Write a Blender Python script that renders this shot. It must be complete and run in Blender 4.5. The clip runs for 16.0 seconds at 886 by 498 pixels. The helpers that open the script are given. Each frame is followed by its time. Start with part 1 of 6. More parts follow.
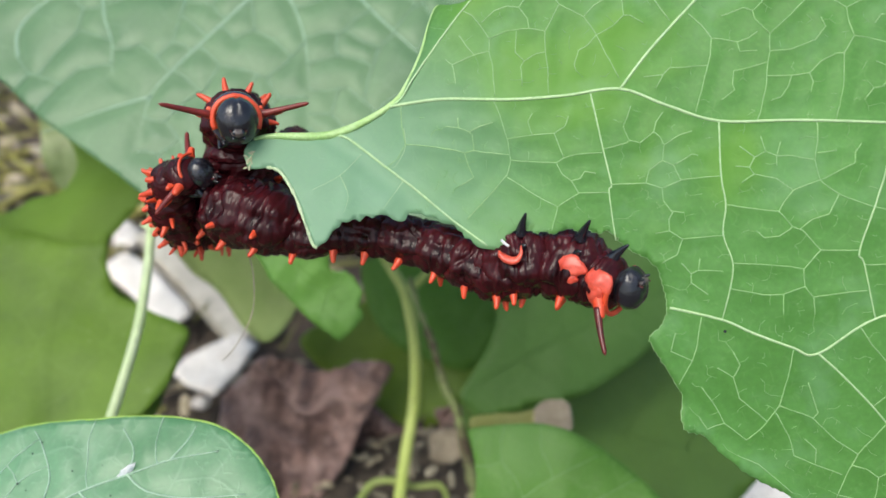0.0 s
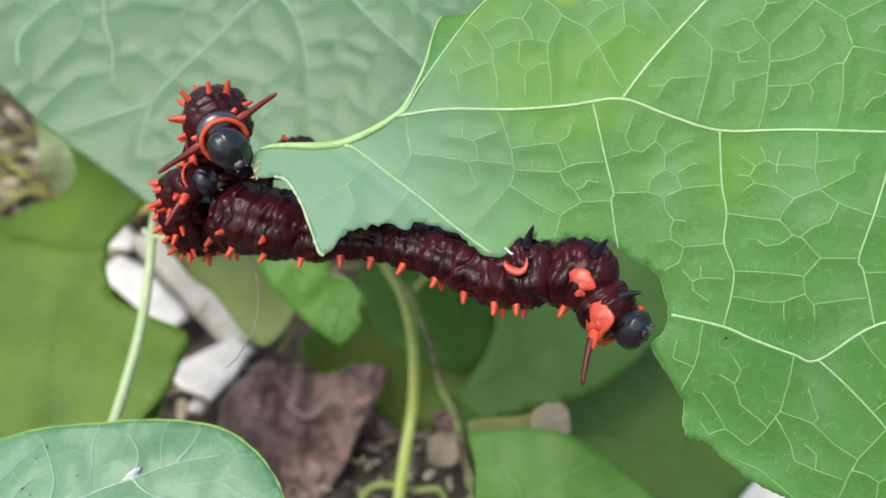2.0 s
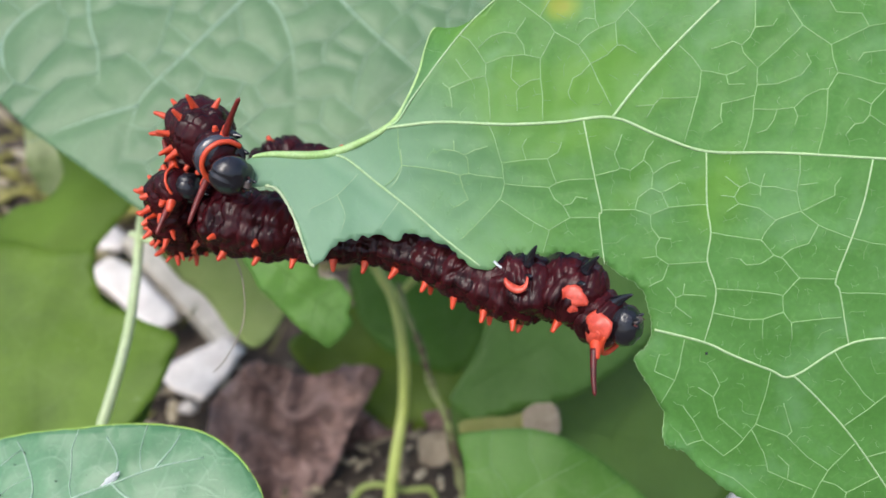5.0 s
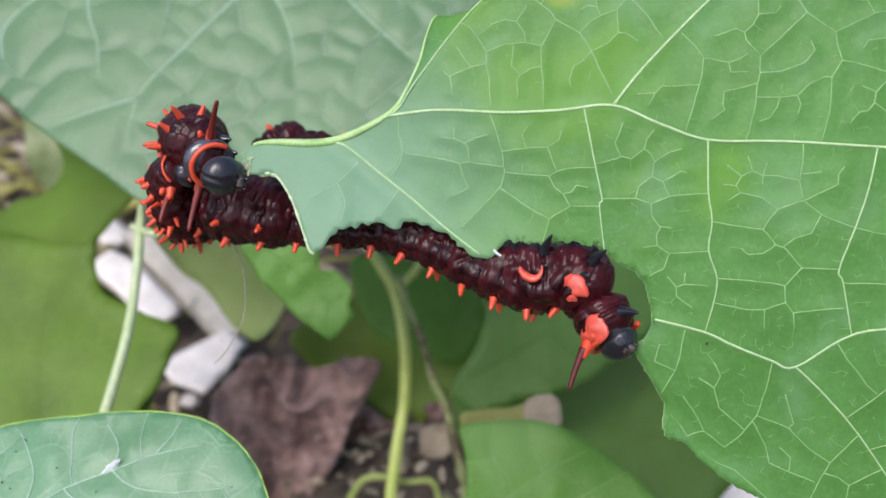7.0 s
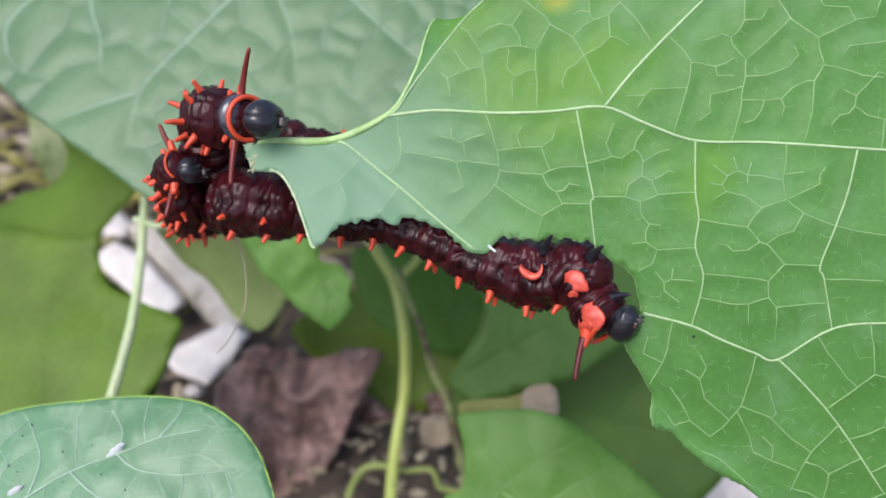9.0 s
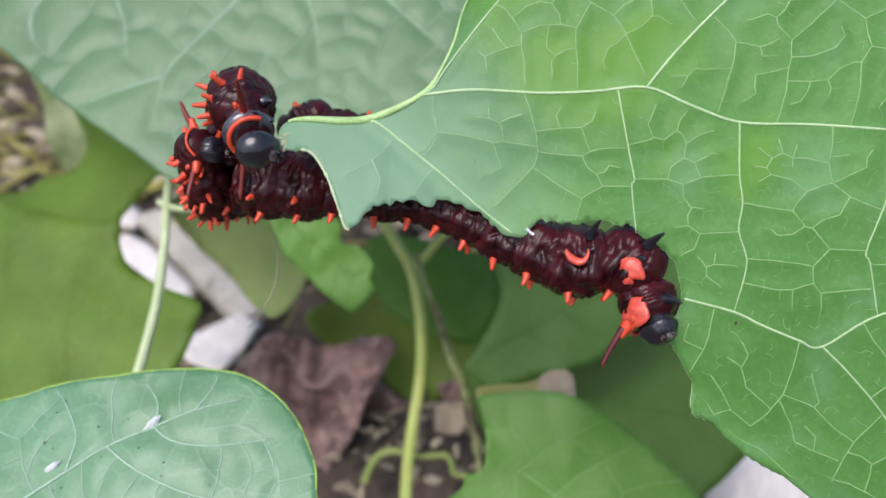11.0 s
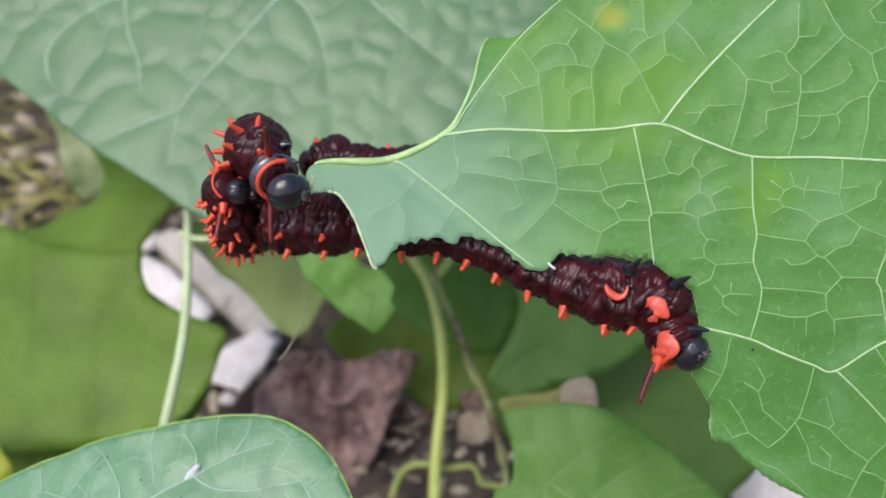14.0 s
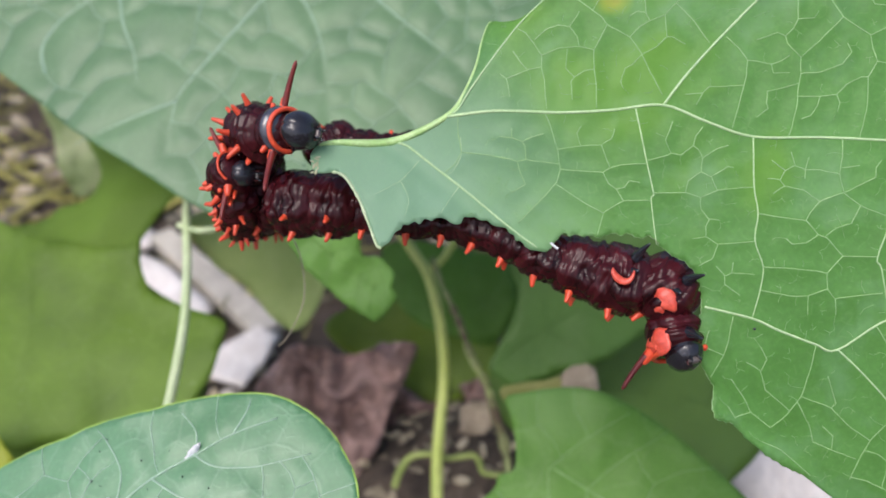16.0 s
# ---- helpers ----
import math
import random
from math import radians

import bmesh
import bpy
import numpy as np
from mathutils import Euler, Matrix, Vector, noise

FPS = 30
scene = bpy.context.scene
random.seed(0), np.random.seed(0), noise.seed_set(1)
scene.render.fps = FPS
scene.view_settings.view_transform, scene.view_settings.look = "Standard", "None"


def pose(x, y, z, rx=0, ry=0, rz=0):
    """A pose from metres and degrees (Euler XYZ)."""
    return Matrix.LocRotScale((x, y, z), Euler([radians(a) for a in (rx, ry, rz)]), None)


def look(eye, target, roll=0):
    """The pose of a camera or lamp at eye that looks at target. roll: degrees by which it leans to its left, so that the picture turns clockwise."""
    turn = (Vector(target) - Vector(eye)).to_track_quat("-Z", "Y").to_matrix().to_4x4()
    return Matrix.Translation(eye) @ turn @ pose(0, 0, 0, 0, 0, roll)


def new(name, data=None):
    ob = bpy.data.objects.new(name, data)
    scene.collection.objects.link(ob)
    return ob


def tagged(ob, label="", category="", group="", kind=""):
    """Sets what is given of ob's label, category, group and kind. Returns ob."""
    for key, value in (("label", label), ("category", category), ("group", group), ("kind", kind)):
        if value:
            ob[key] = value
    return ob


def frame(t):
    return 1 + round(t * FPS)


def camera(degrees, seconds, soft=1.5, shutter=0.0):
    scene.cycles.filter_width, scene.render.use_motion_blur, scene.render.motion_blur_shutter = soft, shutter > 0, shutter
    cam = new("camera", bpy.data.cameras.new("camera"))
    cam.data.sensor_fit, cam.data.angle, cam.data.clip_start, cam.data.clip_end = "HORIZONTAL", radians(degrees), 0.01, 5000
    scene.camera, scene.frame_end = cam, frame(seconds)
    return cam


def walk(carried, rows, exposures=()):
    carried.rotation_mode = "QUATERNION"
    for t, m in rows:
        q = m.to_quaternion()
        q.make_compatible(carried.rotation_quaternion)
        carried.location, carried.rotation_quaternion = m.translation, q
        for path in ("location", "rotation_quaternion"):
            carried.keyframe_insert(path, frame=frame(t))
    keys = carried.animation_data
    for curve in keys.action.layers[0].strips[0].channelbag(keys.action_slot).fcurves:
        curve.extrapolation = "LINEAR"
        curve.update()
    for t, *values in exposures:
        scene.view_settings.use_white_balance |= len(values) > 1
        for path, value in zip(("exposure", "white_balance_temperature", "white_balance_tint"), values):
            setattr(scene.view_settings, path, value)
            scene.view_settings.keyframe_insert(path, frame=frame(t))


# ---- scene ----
from mathutils.geometry import delaunay_2d_cdt

# Plan: millimetres from the first place of the lens; x right, y ahead, z up, the whole plan tipped by TILT.
MM = 0.001
EYE, TILT = 0.190, -35.0
BASE = pose(0, 0, EYE, TILT, 0, 0)
cam = camera(60.0, 16.0, soft=1.6)
PATH = [
    (0, 0.03, 0.01, 0.03, 0.01, 0.05, 0.00),
    (0.5, -0.39, 1.44, -0.38, -0.38, 0.08, 0.28),
    (1, -0.41, 0.96, 0.37, -0.55, 0.00, 0.08),
    (1.5, -0.23, -1.15, 0.93, -0.49, 0.13, 0.07),
    (2, -0.90, -0.99, 0.69, -0.45, 0.17, -0.10),
    (2.5, -0.93, 0.35, -0.13, -0.50, 0.33, -0.01),
    (3, -0.40, 0.68, 1.20, -0.70, 0.03, -0.18),
    (3.5, -0.13, 0.05, 1.63, -0.79, 0.03, -0.24),
    (4, -0.35, -0.58, 1.43, -1.02, 0.16, -0.50),
    (6.5, -0.04, -0.90, 1.27, -0.94, -0.49, -0.33),
    (7, -0.25, -0.83, 0.99, -0.94, -0.51, -0.56),
    (7.5, -0.07, -2.06, 0.16, -0.70, -0.36, -0.28),
    (8, -0.00, -4.01, 0.98, -0.69, -0.73, -0.26),
    (8.5, 0.62, -2.68, 1.47, -0.78, -1.05, -0.61),
    (11, -2.49, -3.84, -1.29, -0.50, -1.23, -0.36),
    (11.5, -3.48, -3.50, -2.54, -0.64, -1.19, -0.25),
    (12, -3.98, -4.43, -3.11, -0.53, -1.08, -0.33),
    (12.5, -5.95, -6.47, -3.44, -0.53, -1.31, -0.57),
    (13, -7.90, -10.13, -3.65, -0.50, -1.10, -1.01),
    (13.5, -6.39, -7.90, -0.59, -0.14, -1.44, -2.12),
    (14, -3.81, -5.46, 1.93, 0.21, -1.28, -3.13),
    (14.5, -4.92, -9.44, 1.26, -0.30, -0.58, -3.69),
    (15, -5.04, -7.12, 0.38, -0.08, -0.67, -3.69),
    (15.5, -5.30, -7.01, -0.56, -0.09, -1.03, -3.67),
    (16, -4.21, -5.56, -0.02, 0.03, -1.35, -4.00),
]
walk(cam, [(t, BASE @ pose(x * MM, y * MM, z * MM, 90 + pitch, 0, yaw) @ pose(0, 0, 0, 0, 0, roll)) for t, x, y, z, yaw, pitch, roll in PATH],
     exposures=[(0.0, 0.36, 6470, 4), (3.0, 0.33, 6400, 6), (8.5, 0.30, 6200, 15), (12.0, 0.28, 6220, 15.5), (14.0, 0.24, 6280, 15), (16.0, 0.23, 6320, 15)])
cam.data.dof.use_dof = True
cam.data.dof.focus_distance = 0.069
cam.data.dof.aperture_fstop = 29.0

# ---- light ----
world = bpy.data.worlds.new("sky")
scene.world = world
world.use_nodes = True
wn = world.node_tree
wn.nodes.clear()
sky = wn.nodes.new("ShaderNodeTexSky")
sky.sky_type, sky.sun_disc = "NISHITA", False
sky.sun_elevation, sky.sun_rotation = radians(58), radians(-150)
sky.air_density, sky.dust_density, sky.ozone_density = 1.0, 4.0, 1.0
back = wn.nodes.new("ShaderNodeBackground")
back.inputs["Strength"].default_value = 0.15
wout = wn.nodes.new("ShaderNodeOutputWorld")
wn.links.new(sky.outputs[0], back.inputs[0])
wn.links.new(back.outputs[0], wout.inputs[0])
sun_data = bpy.data.lights.new("sun", "SUN")
sun_data.energy, sun_data.angle, sun_data.color = 1.5, radians(35), (1.0, 0.97, 0.92)
sun = new("sun", sun_data)
sun.matrix_world = look((-0.25, -0.35, 0.9), (0, 0, 0))


# ---- materials ----
def material(name):
    m = bpy.data.materials.new(name)
    m.use_nodes = True
    m.node_tree.nodes.clear()
    return m, m.node_tree


def node(tree, kind, **inputs):
    n = tree.nodes.new(kind)
    for key, value in inputs.items():
        n.inputs[key.replace("_", " ")].default_value = value
    return n


def link(tree, a, out, b, inp):
    tree.links.new(a.outputs[out], b.inputs[inp])


def ramp(tree, stops):
    r = tree.nodes.new("ShaderNodeValToRGB")
    r.color_ramp.elements[0].position, r.color_ramp.elements[0].color = stops[0][0], (*stops[0][1], 1)
    r.color_ramp.elements[1].position, r.color_ramp.elements[1].color = stops[-1][0], (*stops[-1][1], 1)
    for p, c in stops[1:-1]:
        e = r.color_ramp.elements.new(p)
        e.color = (*c, 1)
    return r


def mixed(tree, a, b, fac, blend="MIX"):
    """A colour mix node; a, b and fac are (node, output) or plain values."""
    n = tree.nodes.new("ShaderNodeMix")
    n.data_type, n.blend_type = "RGBA", blend
    for slot, v in ((6, a), (7, b), (0, fac)):
        if isinstance(v, tuple) and hasattr(v[0], "outputs"):
            tree.links.new(v[0].outputs[v[1]], n.inputs[slot])
        elif slot == 0:
            n.inputs[0].default_value = v
        else:
            n.inputs[slot].default_value = (*v, 1)
    return n


def leaf_material(name, deep, light, vein, rough=0.45, through_light=0.35, cell=4.0, vein_mix=0.35, bump=0.25, spec=0.5, specks=0.0, net_mix=1.0, blotch=None, pale_zone=None, warm=None):
    """A leaf blade: two greens in soft patches, a net of fine veins, a waxy gloss and light passing through."""
    m, tr = material(name)
    geo = tr.nodes.new("ShaderNodeTexCoord")
    big = node(tr, "ShaderNodeTexNoise", Scale=70.0, Detail=4.0, Roughness=0.6)
    link(tr, geo, "Object", big, "Vector")
    fine = node(tr, "ShaderNodeTexNoise", Scale=2200.0, Detail=3.0, Roughness=0.6)
    link(tr, geo, "Object", fine, "Vector")
    warp = node(tr, "ShaderNodeTexNoise", Scale=260.0, Detail=2.0)
    link(tr, geo, "Object", warp, "Vector")
    shift = tr.nodes.new("ShaderNodeVectorMath")
    shift.operation = "MULTIPLY_ADD"
    link(tr, warp, "Color", shift, 0)
    shift.inputs[1].default_value = (0.0016,) * 3
    link(tr, geo, "Object", shift, 2)
    net = node(tr, "ShaderNodeTexVoronoi", Scale=1000.0 / cell)
    net.feature = "DISTANCE_TO_EDGE"
    link(tr, shift, 0, net, "Vector")
    small = node(tr, "ShaderNodeTexVoronoi", Scale=3200.0 / cell)
    small.feature = "DISTANCE_TO_EDGE"
    link(tr, shift, 0, small, "Vector")
    patches = ramp(tr, [(0.32, deep), (0.68, light)])
    link(tr, big, "Fac", patches, 0)
    grain = ramp(tr, [(0.3, (0.82, 0.82, 0.82)), (0.75, (1.08, 1.08, 1.05))])
    link(tr, fine, "Fac", grain, 0)
    col = mixed(tr, (patches, 0), (grain, 0), 0.6, "MULTIPLY")
    lines = ramp(tr, [(0.0, (net_mix,) * 3), (0.045, (0, 0, 0))])
    link(tr, net, "Distance", lines, 0)
    thin = ramp(tr, [(0.0, (0.8, 0.8, 0.8)), (0.07, (0, 0, 0))])
    link(tr, small, "Distance", thin, 0)
    broken = ramp(tr, [(0.5, (0, 0, 0)), (0.6, (1, 1, 1))])
    spread = node(tr, "ShaderNodeTexNoise", Scale=1100.0, Detail=1.0)
    link(tr, geo, "Object", spread, "Vector")
    link(tr, spread, "Fac", broken, 0)
    thin2 = mixed(tr, (thin, 0), (broken, 0), 1.0, "MULTIPLY")
    veins = mixed(tr, (lines, 0), (thin2, 2), 1.0, "ADD")
    amount = tr.nodes.new("ShaderNodeMath")
    amount.operation = "MULTIPLY"
    amount.use_clamp = True
    amount.inputs[1].default_value = vein_mix
    link(tr, veins, 2, amount, 0)
    col2 = mixed(tr, (col, 2), vein, (amount, 0))
    last = col2
    if warm:
        cloud = node(tr, "ShaderNodeTexNoise", Scale=95.0, Detail=2.0, Roughness=0.5)
        link(tr, shift, 0, cloud, "Vector")
        # yellow-green glow of light through the blade, painted around one spot
        backlit = tr.nodes.new("ShaderNodeVectorMath")
        backlit.operation = "DISTANCE"
        link(tr, shift, 0, backlit, 0)
        backlit.inputs[1].default_value = (-0.001, 0.0, 0.012)
        spread2 = tr.nodes.new("ShaderNodeMath")
        spread2.operation = "MULTIPLY_ADD"
        link(tr, backlit, "Value", spread2, 0)
        spread2.inputs[1].default_value = -14.0
        link(tr, cloud, "Fac", spread2, 2)
        where = ramp(tr, [(0.26, (0, 0, 0)), (0.52, (0.62, 0.62, 0.62))])
        where.color_ramp.interpolation = "EASE"
        link(tr, spread2, 0, where, 0)
        last = mixed(tr, (last, 2), warm, (where, 0))
        dull = node(tr, "ShaderNodeTexNoise", Scale=150.0, Detail=3.0, Roughness=0.6)
        link(tr, shift, 0, dull, "Vector")
        wax = ramp(tr, [(0.52, (0, 0, 0)), (0.72, (0.40, 0.40, 0.40))])
        link(tr, dull, "Fac", wax, 0)
        last = mixed(tr, (last, 2), (0.25, 0.47, 0.25), (wax, 0))
    if specks:
        dots = node(tr, "ShaderNodeTexNoise", Scale=900.0, Detail=1.0)
        link(tr, geo, "Object", dots, "Vector")
        spot = ramp(tr, [(0.70, (0, 0, 0)), (0.74, (specks,) * 3)])
        link(tr, dots, "Fac", spot, 0)
        last = mixed(tr, (last, 2), (0.55, 0.62, 0.5), (spot, 0))
    # a soft paler zone around one point, mixed into the base colour
    if pale_zone:
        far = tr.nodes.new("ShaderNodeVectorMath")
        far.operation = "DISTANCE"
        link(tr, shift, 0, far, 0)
        far.inputs[1].default_value = [v * MM for v in pale_zone[:3]]
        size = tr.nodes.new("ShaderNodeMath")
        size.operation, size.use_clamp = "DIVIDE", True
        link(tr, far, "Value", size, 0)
        size.inputs[1].default_value = pale_zone[3] * MM
        sheeny = ramp(tr, [(0.20, (0.64, 0.64, 0.64)), (1.0, (0, 0, 0))])
        sheeny.color_ramp.interpolation = "EASE"
        link(tr, size, 0, sheeny, 0)
        last = mixed(tr, (last, 2), pale_zone[4] if len(pale_zone) > 4 else (0.33, 0.53, 0.41), (sheeny, 0))
    if blotch:
        gap = tr.nodes.new("ShaderNodeVectorMath")
        gap.operation = "DISTANCE"
        link(tr, shift, 0, gap, 0)
        gap.inputs[1].default_value = [v * MM for v in blotch]
        ring = ramp(tr, [(0.0, (0.12, 0.05, 0.02)), (0.20, (0.26, 0.13, 0.03)), (0.30, (0.46, 0.44, 0.06)), (0.5, (0.36, 0.48, 0.05)), (1.0, (0.24, 0.44, 0.05))])
        size = tr.nodes.new("ShaderNodeMath")
        size.operation, size.use_clamp = "DIVIDE", True
        link(tr, gap, "Value", size, 0)
        size.inputs[1].default_value = 0.0021
        link(tr, size, 0, ring, 0)
        fade = ramp(tr, [(0.45, (0.9, 0.9, 0.9)), (1.0, (0, 0, 0))])
        link(tr, size, 0, fade, 0)
        last = mixed(tr, (last, 2), (ring, 0), (fade, 0))
    height = tr.nodes.new("ShaderNodeMath")
    height.operation = "MULTIPLY_ADD"
    link(tr, fine, "Fac", height, 0)
    height.inputs[1].default_value = 0.35
    sep = tr.nodes.new("ShaderNodeRGBToBW")
    link(tr, veins, 2, sep, 0)
    link(tr, sep, 0, height, 2)
    bmp = node(tr, "ShaderNodeBump", Strength=bump, Distance=0.0002)
    link(tr, height, 0, bmp, "Height")
    gloss = ramp(tr, [(0.3, (rough - 0.03,) * 3), (0.7, (rough + 0.04,) * 3)])
    link(tr, big, "Fac", gloss, 0)
    bsdf = node(tr, "ShaderNodeBsdfPrincipled", Specular_IOR_Level=spec)
    link(tr, last, 2, bsdf, "Base Color")
    link(tr, gloss, 0, bsdf, "Roughness")
    link(tr, bmp, 0, bsdf, "Normal")
    glow = tr.nodes.new("ShaderNodeBsdfTranslucent")
    tint = mixed(tr, (last, 2), (1.0, 1.0, 0.45), 1.0, "MULTIPLY")
    link(tr, tint, 2, glow, "Color")
    mix = node(tr, "ShaderNodeMixShader", Fac=through_light)
    link(tr, bsdf, 0, mix, 1)
    link(tr, glow, 0, mix, 2)
    out = tr.nodes.new("ShaderNodeOutputMaterial")
    link(tr, mix, 0, out, 0)
    return m


def plain_material(name, dark, light, scale, rough=0.6, bump=0.3, distance=0.0003, spec=0.5, coat=0.0, contrast=0.2, stretch=(1, 1, 1), random_tone=0.0, detail=6.0):
    """Two tones mixed by a noise at two scales, with the same relief."""
    m, tr = material(name)
    geo = tr.nodes.new("ShaderNodeTexCoord")
    mapping = tr.nodes.new("ShaderNodeMapping")
    mapping.inputs["Scale"].default_value = stretch
    link(tr, geo, "Object", mapping, 0)
    one = node(tr, "ShaderNodeTexNoise", Scale=scale, Detail=detail, Roughness=0.65)
    link(tr, mapping, 0, one, "Vector")
    two = node(tr, "ShaderNodeTexNoise", Scale=scale * (6.3 if detail > 3 else 2.6), Detail=min(detail, 4.0), Roughness=0.6)
    link(tr, mapping, 0, two, "Vector")
    tones = ramp(tr, [(0.5 - contrast, dark), (0.5 + contrast, light)])
    link(tr, one, "Fac", tones, 0)
    grain = ramp(tr, [(0.3, (0.7, 0.7, 0.7)), (0.7, (1.15, 1.15, 1.15))])
    link(tr, two, "Fac", grain, 0)
    col = mixed(tr, (tones, 0), (grain, 0), 0.7, "MULTIPLY")
    last = col
    if random_tone:
        info = tr.nodes.new("ShaderNodeObjectInfo") if random_tone < 1 else tr.nodes.new("ShaderNodeNewGeometry")
        each = ramp(tr, [(0.0, (0.35, 0.35, 0.35)), (0.6, (0.9, 0.85, 0.8)), (1.0, (1.5, 1.45, 1.4))])
        link(tr, info, "Random" if random_tone < 1 else "Random Per Island", each, 0)
        last = mixed(tr, (col, 2), (each, 0), 1.0, "MULTIPLY")
    both = tr.nodes.new("ShaderNodeMath")
    both.operation = "MULTIPLY_ADD"
    link(tr, two, "Fac", both, 0)
    both.inputs[1].default_value = 0.4
    link(tr, one, "Fac", both, 2)
    bmp = node(tr, "ShaderNodeBump", Strength=bump, Distance=distance)
    link(tr, both, 0, bmp, "Height")
    bsdf = node(tr, "ShaderNodeBsdfPrincipled", Roughness=rough, Specular_IOR_Level=spec, Coat_Weight=coat, Coat_Roughness=0.15)
    link(tr, last, 2, bsdf, "Base Color")
    link(tr, bmp, 0, bsdf, "Normal")
    out = tr.nodes.new("ShaderNodeOutputMaterial")
    link(tr, bsdf, 0, out, 0)
    return m


# the pale bluish zone paints the sky sheen of the bent flap into the colour
M_FRONT = leaf_material("leaf_underside", (0.102, 0.300, 0.052), (0.154, 0.395, 0.094), (0.46, 0.64, 0.32), rough=0.5, through_light=0.36, cell=4.6, vein_mix=0.08, bump=0.10, net_mix=0.0, blotch=(1.95, 0.45, 18.6), pale_zone=(-20.0, 2.0, -2.5, 25.0), warm=(0.175, 0.420, 0.030))
M_REAR = leaf_material("leaf_upper_waxy", (0.084, 0.190, 0.080), (0.130, 0.255, 0.115), (0.26, 0.40, 0.27), rough=0.46, through_light=0.12, cell=7.0, vein_mix=0.10, bump=0.05, spec=0.62)
M_NEAR = leaf_material("leaf_upper_fresh", (0.088, 0.242, 0.104), (0.136, 0.322, 0.164), (0.34, 0.50, 0.36), rough=0.40, through_light=0.15, cell=5.5, vein_mix=0.16, bump=0.10, spec=0.70, specks=0.06)
# sunlight on the broad leaf's upper lobe is coloured in as a yellow-green zone
M_LEFT = leaf_material("leaf_yellowish", (0.095, 0.185, 0.024), (0.205, 0.345, 0.062), (0.20, 0.34, 0.09), rough=0.6, through_light=0.42, cell=9.0, vein_mix=0.12, bump=0.1, spec=0.35, pale_zone=(-70.9, 160.0, 8.1, 34.0, (0.22, 0.385, 0.045)), specks=0.12)
M_LOBE = leaf_material("leaf_yellow_green", (0.125, 0.235, 0.024), (0.210, 0.360, 0.048), (0.24, 0.38, 0.10), rough=0.52, through_light=0.40, cell=9.0, vein_mix=0.16, bump=0.1, spec=0.35, specks=0.12)
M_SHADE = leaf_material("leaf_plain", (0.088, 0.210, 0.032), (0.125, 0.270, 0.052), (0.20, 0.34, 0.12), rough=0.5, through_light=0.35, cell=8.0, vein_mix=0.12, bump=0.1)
# paler around the upper part of the low leaf
M_LOW = leaf_material("leaf_low_bright", (0.110, 0.285, 0.034), (0.175, 0.385, 0.066), (0.26, 0.42, 0.16), rough=0.52, through_light=0.35, cell=8.0, vein_mix=0.16, bump=0.1, pale_zone=(13.0, 114.5, -26.0, 10.0, (0.22, 0.42, 0.12)))
M_OLIVE = leaf_material("leaf_olive", (0.180, 0.310, 0.024), (0.250, 0.400, 0.048), (0.24, 0.36, 0.09), rough=0.5, through_light=0.35, cell=8.0, vein_mix=0.12, bump=0.1)
M_YELLOW = leaf_material("leaf_yellow", (0.34, 0.42, 0.02), (0.46, 0.52, 0.05), (0.5, 0.55, 0.12), rough=0.5, through_light=0.4, cell=8.0, vein_mix=0.12, bump=0.1)
M_DEEP = leaf_material("leaf_deep_green", (0.105, 0.215, 0.028), (0.145, 0.280, 0.045), (0.12, 0.24, 0.08), rough=0.5, through_light=0.3, cell=8.0, vein_mix=0.12, bump=0.1)
M_WITHER = leaf_material("leaf_withered", (0.20, 0.30, 0.10), (0.46, 0.52, 0.30), (0.42, 0.50, 0.28), rough=0.6, through_light=0.4, cell=8.0, vein_mix=0.12, bump=0.1)
M_STRIP = leaf_material("leaf_straw_yellow", (0.30, 0.33, 0.09), (0.44, 0.45, 0.17), (0.46, 0.48, 0.20), rough=0.6, through_light=0.4, cell=8.0, vein_mix=0.12, bump=0.1)
M_PALE = leaf_material("leaf_pale", (0.40, 0.55, 0.19), (0.52, 0.66, 0.28), (0.55, 0.62, 0.36), rough=0.6, through_light=0.4, cell=8.0, vein_mix=0.12, bump=0.1)
M_VEIN = plain_material("vein_pale", (0.37, 0.57, 0.26), (0.49, 0.67, 0.37), 600.0, rough=0.45, bump=0.15)
M_VEIN_THIN = plain_material("vein_thin", (0.25, 0.47, 0.16), (0.35, 0.57, 0.25), 600.0, rough=0.45, bump=0.1)
M_VEIN_LIGHT = plain_material("vein_light", (0.30, 0.47, 0.33), (0.40, 0.57, 0.43), 500.0, rough=0.45, bump=0.15)
M_VEIN_BROAD = plain_material("vein_broad", (0.24, 0.39, 0.265), (0.33, 0.48, 0.35), 500.0, rough=0.45, bump=0.15)
M_VEIN_FINE = plain_material("vein_fine", (0.165, 0.375, 0.095), (0.25, 0.46, 0.16), 600.0, rough=0.45, bump=0.1)
M_VEIN_LOW = plain_material("vein_low", (0.17, 0.35, 0.08), (0.25, 0.44, 0.14), 500.0, rough=0.45, bump=0.15)
M_VEIN_SUNK = plain_material("vein_sunk", (0.17, 0.31, 0.19), (0.25, 0.40, 0.27), 500.0, rough=0.45, bump=0.15)
M_MARGIN = plain_material("leaf_margin", (0.24, 0.42, 0.05), (0.34, 0.52, 0.10), 600.0, rough=0.45, bump=0.15)
M_ROLL = plain_material("rolled_margin", (0.30, 0.52, 0.15), (0.48, 0.68, 0.31), 600.0, rough=0.4, bump=0.15)
M_RIM = plain_material("bitten_rim", (0.42, 0.56, 0.30), (0.58, 0.68, 0.45), 900.0, rough=0.55, bump=0.4)
